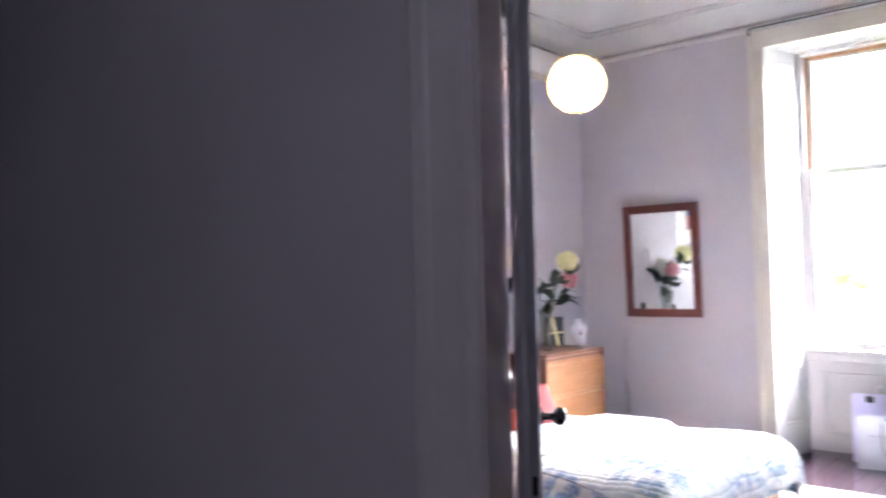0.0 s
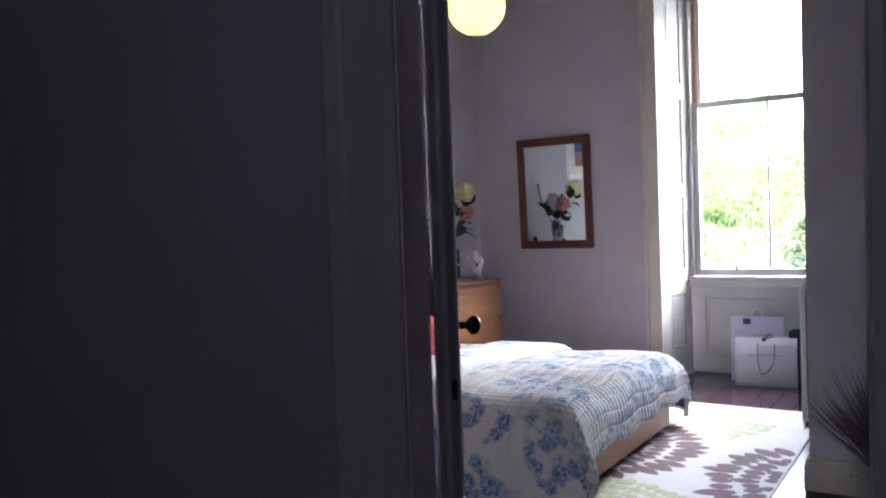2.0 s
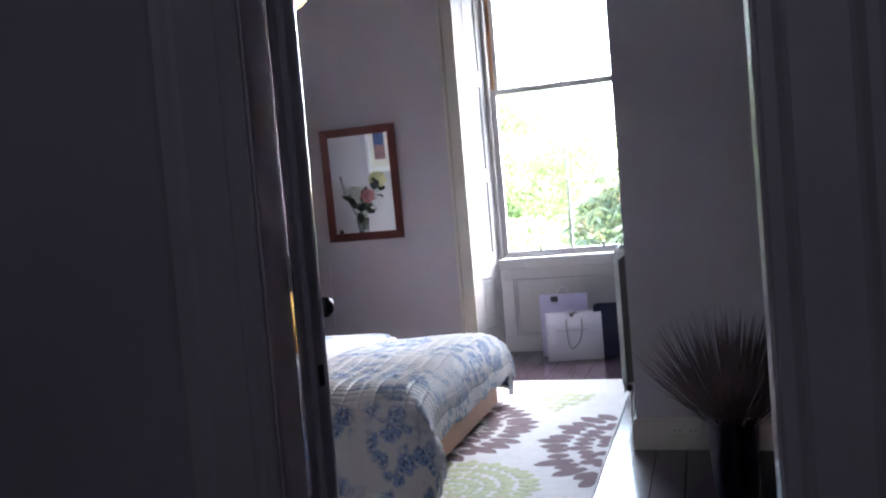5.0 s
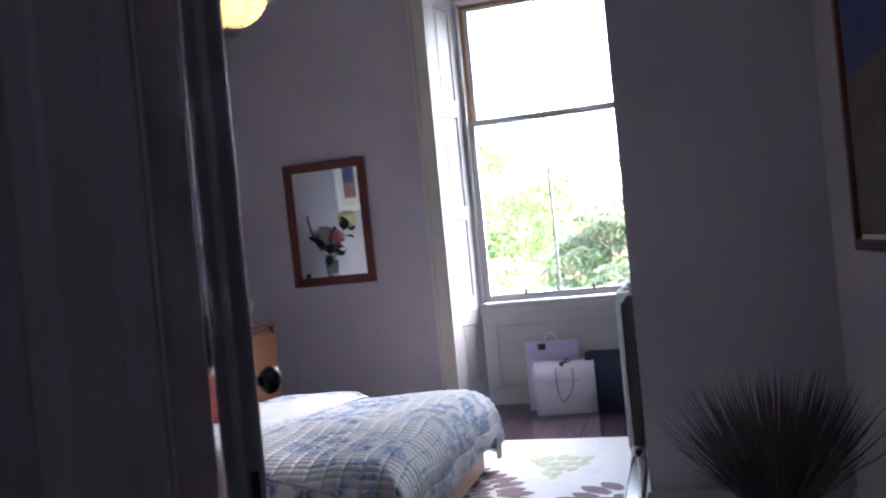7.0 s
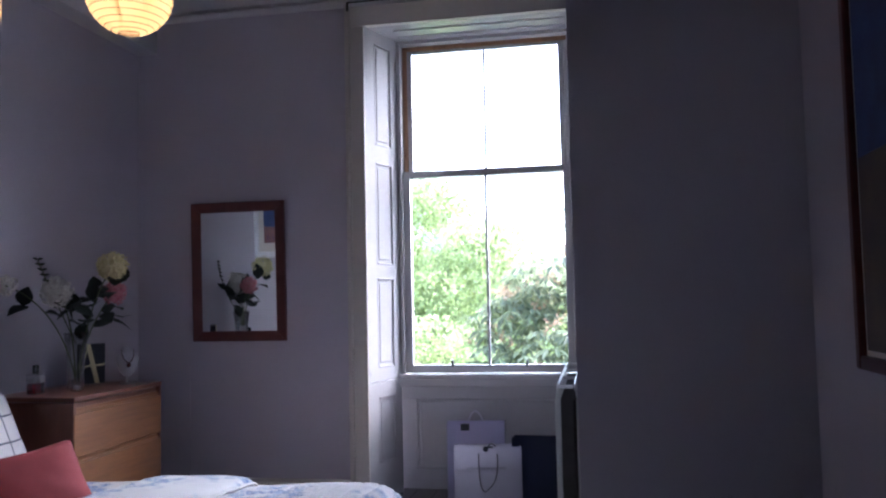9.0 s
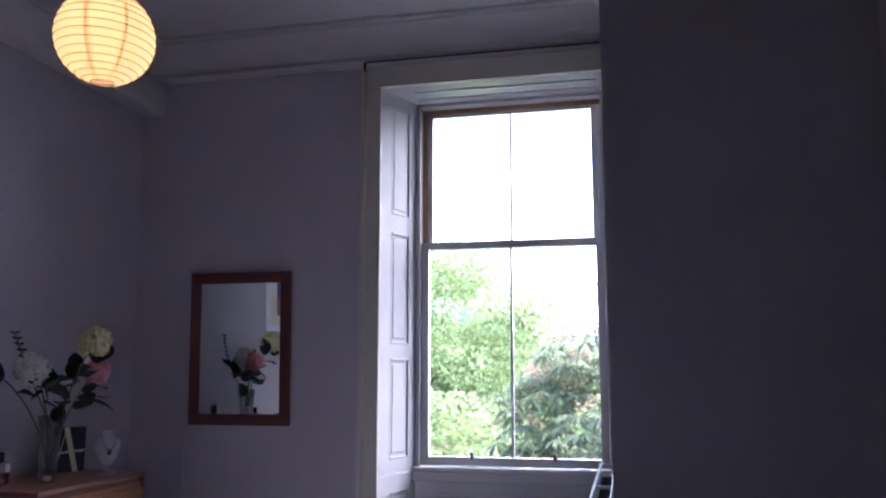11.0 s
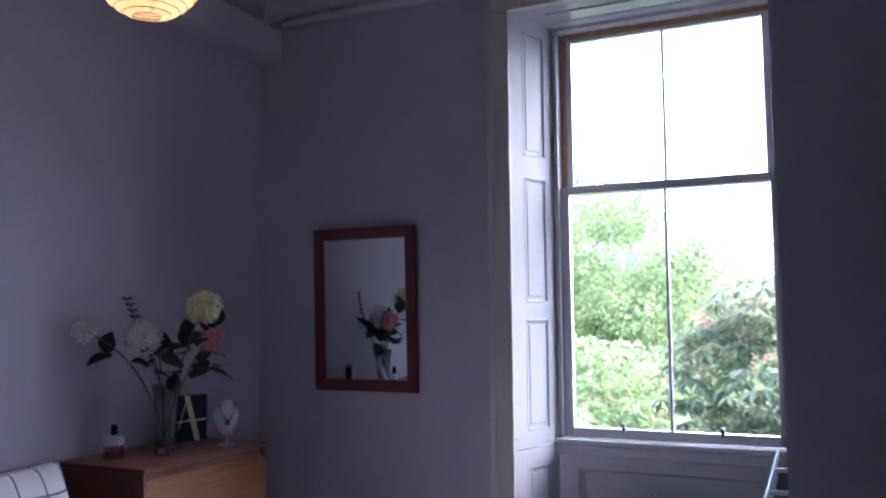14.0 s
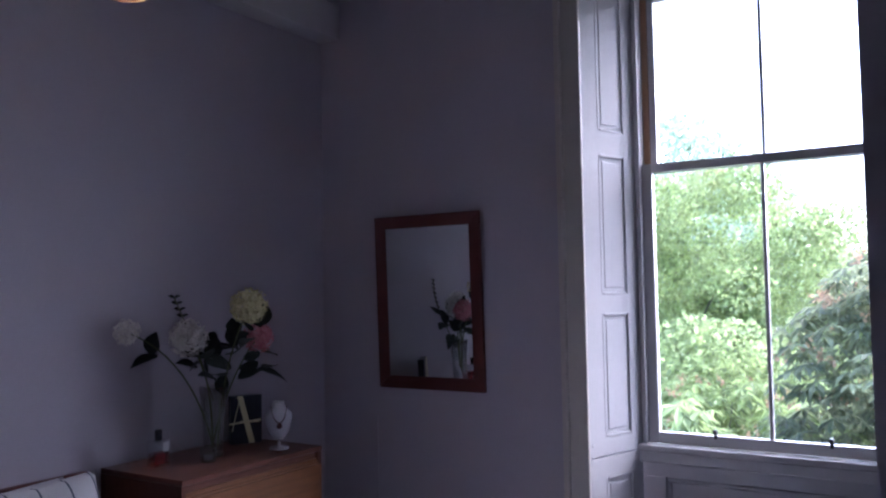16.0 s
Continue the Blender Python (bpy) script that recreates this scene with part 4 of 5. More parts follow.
# ---- paper bags ----
def bag(name, x, y, w, d, h, turn, m, label, handle=True, tag=True, lean_back=0.0):
    b = thing(name, (x, y, 0), label, "paper bag")
    t = 0.004
    bm = bmesh.new()
    rows = []
    for k, (z, sx, sy) in enumerate(((0, 1, 1), (h * 0.5, 1, 0.97), (h, 1.0, 0.90))):
        rows.append([bm.verts.new((px * w / 2 * sx, py * d / 2 * sy, z)) for px, py in ((-1, -1), (1, -1), (1.0, 0), (1, 1), (-1, 1), (-1.0, 0))])
    for a, c in ((rows[1], 0.02), (rows[2], 0.05)):
        a[2].co.x -= c * d
        a[5].co.x += c * d
    for a, c in zip(rows, rows[1:]):
        for i in range(6):
            bm.faces.new((a[i], a[(i + 1) % 6], c[(i + 1) % 6], c[i]))
    bm.faces.new(rows[0][::-1])
    r = bmesh.ops.solidify(bm, geom=bm.faces[:], thickness=0.003)
    place = pose(x, y, 0, lean_back, 0, turn)
    bmesh.ops.transform(bm, matrix=place, verts=bm.verts)
    body = part("bag_body", bm, m, b)
    front = -d / 2 * 0.905 - 0.004
    if handle:
        pts = arc((-0.055, front - 0.002, h - 0.04), (-0.06, front - 0.018, h - 0.33), (0.005, front - 0.016, h - 0.245), 8) + arc((0.005, front - 0.016, h - 0.245), (0.07, front - 0.016, h - 0.20), (0.058, front - 0.002, h - 0.04), 8)
        bm = tube(pts, 0.004, 6)
        bmesh.ops.transform(bm, matrix=place, verts=bm.verts)
        part("cord_handle", bm, CORD, b)
    return b, place, front


b2, place2, fr2 = bag("paper_bag", -2.04, 6.90, 0.415, 0.13, 0.355, 9, BAGW, "white glossy paper carrier bag with a grey cord handle", True)
bm = lathe([(0.0, -0.004), (0.016, -0.004), (0.018, 0), (0.016, 0.004), (0.0, 0.004)], (-0.012, fr2 - 0.004, 0.345), (0, 1, 0), 12)
box(0.0, fr2 - 0.006, 0.35, 0.035, fr2, 0.362, 0.003, bm)
tube(arc((0.0, fr2, 0.35), (0.02, fr2 - 0.01, 0.40), (0.05, fr2 - 0.01, 0.36), 6), 0.005, 6, bm)
bmesh.ops.transform(bm, matrix=place2, verts=bm.verts)
part("ribbon_bow", bm, INK, b2, "small black ribbon bow")
bm = box(-0.13, -0.062, 0.222, 0.11, -0.058, 0.234)
bmesh.ops.transform(bm, matrix=place2, verts=bm.verts)
part("faint_print", bm, PRINT, b2, "faint grey line of print")
b1, place1, fr1 = bag("paper_bag", -2.135, 7.08, 0.37, 0.10, 0.475, 6, BAGL, "tall lilac-white paper carrier bag with a white handle", False)
bm = box(-0.095, fr1 - 0.001, 0.425, -0.04, fr1 + 0.004, 0.468)
bmesh.ops.transform(bm, matrix=place1, verts=bm.verts)
part("printed_mark", bm, INK, b1)
bm = tube(arc((-0.05, 0.04, 0.47), (-0.005, 0.05, 0.60), (0.045, 0.04, 0.47), 10), 0.006, 6)
bmesh.ops.transform(bm, matrix=place1, verts=bm.verts)
part("handle", bm, BAGW, b1)
bag("paper_bag", -1.72, 7.00, 0.34, 0.12, 0.395, -4, BAGN, "dark navy paper carrier bag", False)

# ---- radiator ----
RY_0, RY_1, RT = 5.08, 6.20, 0.92
RF, RB = -1.512, -1.438
rad = thing("radiator", (-1.47, (RY_0 + RY_1) / 2, 0.15), "white enamelled double-panel radiator, open on top, on the chimney breast", "radiator")
for name, x, side in (("front_panel", RF, -1), ("back_panel", RB, 1)):
    bm = bmesh.new()
    n = int((RY_1 - RY_0) / 0.04)
    prev = None
    for i in range(n * 4 + 1):
        y = RY_0 + (RY_1 - RY_0) * i / (n * 4)
        d = side * (0.007 if (i % 4) in (0, 1) else 0.0)
        cur = [bm.verts.new((x + d * (1 if 0.2 < z < 0.88 else 0), y, z)) for z in (0.15, 0.185, 0.21, 0.86, 0.885, RT)]
        if prev:
            for k in range(5):
                bm.faces.new((prev[k], cur[k], cur[k + 1], prev[k + 1]))
        prev = cur
    bmesh.ops.solidify(bm, geom=bm.faces[:], thickness=0.004)
    part(name, bm, RADP, rad)
    for z in (0.16, RT - 0.028):
        part("header", box(x - 0.006 if side > 0 else x + 0.0045, RY_0, z, x + 0.0 if side > 0 else x + 0.011, RY_1, z + 0.028, 0.003), RADP, rad)
for y in (RY_0 + 0.004, RY_0 + 0.37, RY_0 + 0.74, RY_1 - 0.010):
    part("top_tie", box(RF + 0.012, y, RT - 0.018, RB - 0.008, y + 0.006, RT - 0.004, 0.002), RADP, rad)
bm = bmesh.new()
prev = None
for i in range(46):
    y = RY_0 + 0.012 + (RY_1 - RY_0 - 0.024) * i / 45
    x = RF + 0.014 if i % 2 else RB - 0.012
    cur = [bm.verts.new((x, y, z)) for z in (0.20, 0.86)]
    if prev:
        bm.faces.new((prev[0], cur[0], cur[1], prev[1]))
    prev = cur
bmesh.ops.solidify(bm, geom=bm.faces[:], thickness=0.0012)
part("convector", bm, FINS, rad, "folded metal convector, its grey darkened as shade")
for y in (5.3, 6.0):
    part("wall_bracket", box(RB + 0.005, y, 0.3, BLOCK_X, y + 0.03, 0.85, 0.002), RADP, rad)
VX0 = (RF + RB) / 2
bm = lathe([(0, 0), (0.011, 0), (0.011, 0.05), (0, 0.05)], (VX0, RY_0 - 0.05, 0.205), (0, 1, 0), 12)
lathe([(0, 0), (0.018, 0.002), (0.021, 0.012), (0.021, 0.040), (0.016, 0.048), (0, 0.048)], (VX0, RY_0 - 0.05, 0.18), (0, 0, 1), 16, bm)
part("valve", bm, CHROME, rad, "chrome radiator valve", smooth=False)
part("pipe", tube([(VX0, RY_0 - 0.05, 0.18), (VX0, RY_0 - 0.05, 0.0)], 0.0075, 10), CHROME, rad)
part("valve_cap", lathe([(0, 0), (0.016, 0), (0.018, 0.01), (0.016, 0.03), (0, 0.03)], (VX0, RY_0 - 0.075, 0.205), (0, -1, 0), 16), BLACK, rad, "black plastic valve cap")

# ---- socket ----
SOCK = mat("ivory_socket_plastic", (0.55, 0.52, 0.46), 0.4, vary=0.04, bump=0.02)
socket = thing("wall_socket", (-1.20, BLOCK_Y - 0.023, 0.117), "cream double socket plate fixed to the skirting", "socket")
part("plate", box(-1.274, BLOCK_Y - 0.032, 0.076, -1.130, BLOCK_Y - 0.0225, 0.156, 0.003), SOCK, socket)
for x in (-1.237, -1.167):
    part("switch", box(x - 0.008, BLOCK_Y - 0.036, 0.134, x + 0.008, BLOCK_Y - 0.0318, 0.150, 0.001), SOCK, socket)
    for dx in (-0.011, 0.011):
        part("pin_hole", box(x + dx - 0.003, BLOCK_Y - 0.0335, 0.092, x + dx + 0.003, BLOCK_Y - 0.0318, 0.098), INK, socket)

# ---- dried grass ----
PX, PY = -1.005, 3.95
pot = thing("plant_pot", (PX, PY, 0), "dark glazed pot of dried grass on the floor", "plant pot")
part("pot", lathe([(0, 0), (0.070, 0), (0.078, 0.015), (0.094, 0.30), (0.100, 0.325), (0.099, 0.340), (0.091, 0.338), (0.086, 0.27), (0, 0.27)], (PX, PY, 0), segs=40), POT, pot, smooth=True)
rnd = random.Random(11)
bm = bmesh.new()
for i in range(800):
    a = rnd.uniform(0, 2 * math.pi)
    sp = 0.78 * math.sqrt(rnd.random()) * rnd.uniform(0.75, 1.1)
    ln = rnd.uniform(0.26, 0.51) * (1 - 0.10 * sp)
    d = Vector((math.cos(a) * math.sin(sp), math.sin(a) * math.sin(sp) * 0.8, math.cos(sp)))
    base = Vector((PX + 0.07 * math.cos(a) * sp, PY + 0.07 * math.sin(a) * sp, 0.268))
    mid = base + d * ln * 0.5
    tip = base + d * ln + Vector((0, 0, -0.04 * sp * sp))
    s = d.cross(Vector((0.3, 0.8, 0.5))).normalized() * rnd.uniform(0.0009, 0.0021)
    q = d.cross(s).normalized() * s.length * 0.6
    ps = [base, mid, base * 0.25 + mid * 0.1 + tip * 0.65, tip]
    rows = []
    for k, (p, w) in enumerate(zip(ps, (0.8, 1.0, 1.3, 0.15))):
        rows.append([bm.verts.new(p + s * w), bm.verts.new(p + q * w), bm.verts.new(p - s * w)])
    for r0, r1 in zip(rows, rows[1:]):
        for k in range(3):
            bm.faces.new((r0[k], r0[(k + 1) % 3], r1[(k + 1) % 3], r1[k]))
part("dried_grass", bm, DRY, pot, "fan of brown dried grass")

# ---- things on the chest ----
CT = CZ + 0.0005
VX, VY = -4.09, 5.765
vase = thing("vase", (VX, VY, CT), "clear glass vase of mixed hydrangeas", "vase")
part("glass", lathe([(0, 0), (0.042, 0), (0.045, 0.006), (0.042, 0.06), (0.048, 0.18), (0.062, 0.30), (0.059, 0.30), (0.045, 0.18), (0.038, 0.06), (0.036, 0.026), (0, 0.024)], (VX, VY, CT), segs=32), VASEG, vase, smooth=True)


def floret_ball(c, r, m, name, n, seed):
    rnd = random.Random(seed)
    bm = bmesh.new()
    for i in range(n):
        z = 1 - 2 * (i + 0.5) / n
        a = i * 2.39996 + rnd.uniform(-0.2, 0.2)
        d = Vector((math.cos(a) * math.sqrt(1 - z * z), math.sin(a) * math.sqrt(1 - z * z), z))
        base = c + d * r * rnd.uniform(0.68, 1.08)
        u = d.orthogonal().normalized()
        v = d.cross(u)
        ph = rnd.uniform(0, 1.5)
        s = r * rnd.uniform(0.15, 0.27)
        for k in range(4):
            t = ph + k * math.pi / 2
            e, f = math.cos(t) * u + math.sin(t) * v, -math.sin(t) * u + math.cos(t) * v
            lift = d * s * rnd.uniform(-0.1, 0.8)
            pts = [base, base + e * s * 0.55 + f * s * 0.42 + lift * 0.6, base + e * s + lift, base + e * s * 0.55 - f * s * 0.42 + lift * 0.6]
            bm.faces.new([bm.verts.new(p) for p in pts])
    return part(name, bm, m, vase)


def stem(to, bend, name="stem"):
    st = Vector((VX, VY, CT + 0.03)) + Vector((random.uniform(-0.02, 0.02), random.uniform(-0.02, 0.02), 0))
    pts = arc(st, Vector((VX, VY, CT + 0.30)) + Vector(bend), to, 12)
    part(name, tube(pts, 0.0045, 7, taper=0.7), STEM, vase)
    return pts


def leaves(name, spots, seed):
    """Pointed, cupped leaves: (base, direction, length, width)."""
    rnd = random.Random(seed)
    for base, d, ln, wd in spots:
        bm = bmesh.new()
        d = Vector(d).normalized()
        s = d.cross(Vector((0.2, -0.5, 0.9))).normalized()
        nrm = s.cross(d)
        left, mid, right = [], [], []
        for k in range(8):
            t = k / 7
            w = wd * math.sin(math.pi * min(1, t ** 0.75)) / 2 + 0.0008
            c = Vector(base) + d * ln * t + nrm * ln * 0.12 * math.sin(t * 2.6) - Vector((0, 0, 1)) * ln * 0.14 * t * t
            mid.append(bm.verts.new(c - nrm * w * 0.25))
            left.append(bm.verts.new(c + s * w))
            right.append(bm.verts.new(c - s * w))
        for k in range(7):
            bm.faces.new((left[k], left[k + 1], mid[k + 1], mid[k]))
            bm.faces.new((mid[k], mid[k + 1], right[k + 1], right[k]))
        part(name, bm, LEAFD, vase, smooth=True)


FY, FP, FWH, FL = Vector((-3.89, 5.785, 1.478)), Vector((-3.955, 5.905, 1.340)), Vector((-4.14, 5.672, 1.345)), Vector((-4.27, 5.455, 1.38))
for fl, bend in ((FY, (0.02, 0.03, 0.1)), (FP, (0.03, 0.06, 0.05)), (FWH, (-0.01, 0.0, 0.1)), (FL, (-0.02, -0.10, 0.14))):
    stem(fl, bend)
floret_ball(FY, 0.073, PETY, "yellow_hydrangea", 260, 1)
floret_ball(FP, 0.062, PETP, "pink_hydrangea", 190, 2)
floret_ball(FWH, 0.074, PETW, "white_hydrangea", 240, 3)
floret_ball(FL, 0.052, PETW, "white_hydrangea", 150, 4)
euc = arc((VX, VY, CT + 0.24), (-4.25, 5.79, 1.33), (-4.29, 5.72, 1.52), 14)
part("eucalyptus_stem", tube(euc, 0.003, 6), STEM, vase)
spots = []
for i, p in enumerate(euc[6:]):
    for s in (-1, 1):
        spots.append((p, (s * 0.5, s * 0.6, 0.35), 0.030, 0.026))
leaves("eucalyptus_leaf", spots, 3)
leaves("leaf", [((-3.90, 5.86, 1.385), (-0.05, 0.1, 1.0), 0.14, 0.12), ((-4.26, 5.57, 1.275), (0.15, 0.15, 0.85), 0.12, 0.10), ((-4.265, 5.61, 1.275), (-0.1, -0.6, -0.2), 0.13, 0.08), ((-4.149, 5.815, 1.236), (-0.1, 0.3, 0.9), 0.13, 0.09),
                ((-4.076, 5.836, 1.194), (0.1, -0.5, 0.6), 0.12, 0.09), ((-4.055, 5.878, 1.151), (0.2, 0.7, 0.25), 0.13, 0.08), ((-4.023, 5.962, 1.194), (0.3, 0.75, -0.35), 0.16, 0.06),
                ((-4.045, 5.857, 1.298), (0.0, -0.2, 0.9), 0.13, 0.075), ((-4.149, 5.731, 1.214), (-0.2, -0.6, 0.2), 0.11, 0.08), ((-4.097, 5.815, 1.089), (0.1, 0.2, 0.9), 0.11, 0.08),
                ((-4.023, 5.994, 1.267), (0.0, 0.5, -0.1), 0.10, 0.08), ((-4.191, 5.815, 1.298), (-0.2, 0.5, 0.5), 0.11, 0.085), ((-4.023, 5.836, 1.362), (0.1, -0.3, 0.7), 0.09, 0.07)], 5)

rnd = random.Random(8)
spots = []
for fl, n in ((FY, 2), (FP, 3), (FWH, 3), (FL, 0)):
    for i in range(n):
        base = fl + Vector((rnd.uniform(-0.05, 0.05), rnd.uniform(-0.05, 0.05), rnd.uniform(-0.15, -0.05)))
        spots.append((base, (rnd.uniform(-0.4, 0.6), rnd.uniform(-1, 1), rnd.uniform(-0.5, 0.7)), rnd.uniform(0.08, 0.12), rnd.uniform(0.06, 0.085)))
for i in range(10):
    base = Vector((-4.04, 5.79, 1.24)) + Vector((rnd.uniform(-0.06, 0.06), rnd.uniform(-0.13, 0.12), rnd.uniform(-0.09, 0.07)))
    spots.append((base, (rnd.uniform(-0.2, 0.8), rnd.uniform(-1, 1), rnd.uniform(-0.3, 0.8)), rnd.uniform(0.09, 0.13), rnd.uniform(0.07, 0.095)))
leaves("leaf", spots, 9)

TLX, TLY = -4.015, 5.67
tl = thing("tealight_glass", (TLX, TLY, CT), "small glass tealight holder beside the vase", "candle holder")
part("glass", lathe([(0, 0), (0.03, 0), (0.034, 0.01), (0.036, 0.06), (0.033, 0.06), (0.030, 0.012), (0, 0.010)], (TLX, TLY, CT), segs=24), VASEG, tl, smooth=True)
part("candle", lathe([(0, 0), (0.019, 0), (0.019, 0.016), (0, 0.016)], (TLX, TLY, CT + 0.0105), segs=20), LINEN, tl)

PFX, PFY = -4.14, 5.515
pf = thing("perfume_bottle", (PFX, PFY, CT), "glass perfume bottle half full of red liquid", "perfume bottle")
part("bottle", box(PFX - 0.028, PFY - 0.04, CT, PFX + 0.028, PFY + 0.04, CT + 0.105, 0.008), VASEG, pf)
part("red_liquid", box(PFX - 0.023, PFY - 0.035, CT + 0.006, PFX + 0.023, PFY + 0.035, CT + 0.055, 0.005), PERF, pf)
part("cap", lathe([(0, 0), (0.014, 0), (0.015, 0.006), (0.015, 0.036), (0.011, 0.042), (0, 0.042)], (PFX, PFY, CT + 0.106), segs=20), BLACK, pf)
part("label", box(PFX + 0.0285, PFY - 0.002, CT + 0.06, PFX + 0.030, PFY + 0.03, CT + 0.098), LINEN, pf)

GX, GY = -4.19, 6.05
gift = thing("gift_box", (GX, GY, CT), "black gift box with a pale gold ribbon", "gift box")
gm = pose(GX, GY, CT, 0, 0, 64)


def gpart(name, bm, m):
    bmesh.ops.transform(bm, matrix=gm, verts=bm.verts)
    part(name, bm, m, gift)


gpart("box_body", box(-0.075, -0.02, 0, 0.075, 0.02, 0.225, 0.003), GIFT)
bm = bmesh.new()
q = [bm.verts.new(p) for p in ((-0.045, -0.0225, 0.224), (-0.018, -0.0225, 0.224), (0.040, -0.0225, 0.001), (0.012, -0.0225, 0.001))]
q2 = [bm.verts.new(v.co + Vector((0, 0.003, 0))) for v in q]
bm.faces.new(q)
bm.faces.new(q2[::-1])
for k in range(4):
    bm.faces.new((q[k], q2[k], q2[(k + 1) % 4], q[(k + 1) % 4]))
gpart("ribbon", bm, GOLD)
bm = tube([(-0.030, -0.0225, 0.222), (-0.070, -0.0225, 0.062)], 0.0022, 6)
gpart("gold_cord", bm, GOLD)
bm = bmesh.new()
box(-0.076, -0.0245, 0.098, 0.076, -0.0195, 0.106, 0.0, bm)
bmesh.ops.transform(bm, matrix=pose(0, 0, 0, 0, -4, 0), verts=bm.verts)
box(-0.03, -0.026, 0.098, 0.06, -0.021, 0.108, 0.0, bm)
gpart("ribbon", bm, GOLD)

JX, JY = -3.945, 6.02
bust = thing("necklace_stand", (JX, JY, CT), "white bust stand with a beaded necklace", "necklace stand")
jm = pose(JX, JY, CT, 0, 0, 48)


def jpart(name, bm, m, smooth=False):
    bmesh.ops.transform(bm, matrix=jm, verts=bm.verts)
    part(name, bm, m, bust, smooth=smooth)


jpart("base", lathe([(0, 0), (0.042, 0), (0.044, 0.004), (0.040, 0.009), (0.008, 0.012), (0.006, 0.05), (0, 0.05)], segs=28), BUST, True)
bm = bmesh.new()
rings = []
for k, (z, w, d, off) in enumerate(((0.045, 0.020, 0.010, 0), (0.07, 0.040, 0.016, 0), (0.11, 0.058, 0.022, 0), (0.145, 0.066, 0.024, 0.004), (0.165, 0.055, 0.022, 0.010), (0.18, 0.034, 0.020, 0.014), (0.20, 0.028, 0.020, 0.016), (0.213, 0.026, 0.018, 0.016))):
    rings.append([bm.verts.new((w * math.cos(2 * math.pi * i / 20), off + d * math.sin(2 * math.pi * i / 20), z)) for i in range(20)])
for a, b in zip(rings, rings[1:]):
    for i in range(20):
        bm.faces.new((a[i], a[(i + 1) % 20], b[(i + 1) % 20], b[i]))
bm.faces.new(rings[0][::-1])
bm.faces.new(rings[-1])
jpart("bust", bm, BUST, True)
pts = arc((-0.034, 0.0, 0.186), (-0.03, -0.03, 0.13), (0.0, -0.028, 0.118), 8) + arc((0, -0.028, 0.118), (0.03, -0.03, 0.13), (0.034, 0.0, 0.186), 8)[1:]
bm = bmesh.new()
for p in pts:
    bmesh.ops.create_icosphere(bm, subdivisions=1, radius=0.0042, matrix=Matrix.Translation(p))
bmesh.ops.create_icosphere(bm, subdivisions=2, radius=0.013, matrix=Matrix.LocRotScale((0, -0.028, 0.106), None, (1, 0.5, 1)))
jpart("necklace", bm, BEAD)

# ---- outside ----
GZ = -4.2
bm = bmesh.new()
bmesh.ops.create_grid(bm, x_segments=40, y_segments=40, size=600, matrix=Matrix.Translation((0, 300, GZ)))
solo("ground", bm, GRASS, kind="structure")


def leaf_mesh(name, centres, radii, per, size, seed, fold=0.25, outward=0.5):
    """Many small folded leaves scattered through the shells of leafy clumps."""
    rs = np.random.RandomState(seed)
    verts, faces = [], []
    for c, r in zip(centres, radii):
        n = int(per * r * r)
        d = rs.normal(size=(n, 3))
        d /= np.linalg.norm(d, axis=1)[:, None]
        rad = r * rs.uniform(0.45, 1.08, n) ** 0.6
        p = np.array(c) + d * rad[:, None] * np.array((1, 1, 0.8))
        ax = rs.normal(size=(n, 3)) + d * outward + np.array((0, 0, -0.35))
        ax /= np.linalg.norm(ax, axis=1)[:, None]
        sd = np.cross(ax, rs.normal(size=(n, 3)))
        sd /= np.linalg.norm(sd, axis=1)[:, None] + 1e-9
        nr = np.cross(ax, sd)
        s = size * rs.uniform(0.6, 1.25, n)[:, None]
        base, tip = p, p + ax * s
        m1 = p + ax * s * 0.5
        l, rr = m1 + sd * s * 0.27 + nr * s * fold * 0.4, m1 - sd * s * 0.27 + nr * s * fold * 0.4
        k = len(verts) and sum(len(v) for v in verts)
        q = np.stack([base, l, tip, rr], 1).reshape(-1, 3)
        verts.append(q)
        idx = np.arange(n)[:, None] * 4 + np.array((0, 1, 2, 3)) + (k or 0)
        faces.append(idx)
    v, f = np.concatenate(verts), np.concatenate(faces)
    me = bpy.data.meshes.new(name)
    me.from_pydata(v.tolist(), [], f.tolist())
    return me


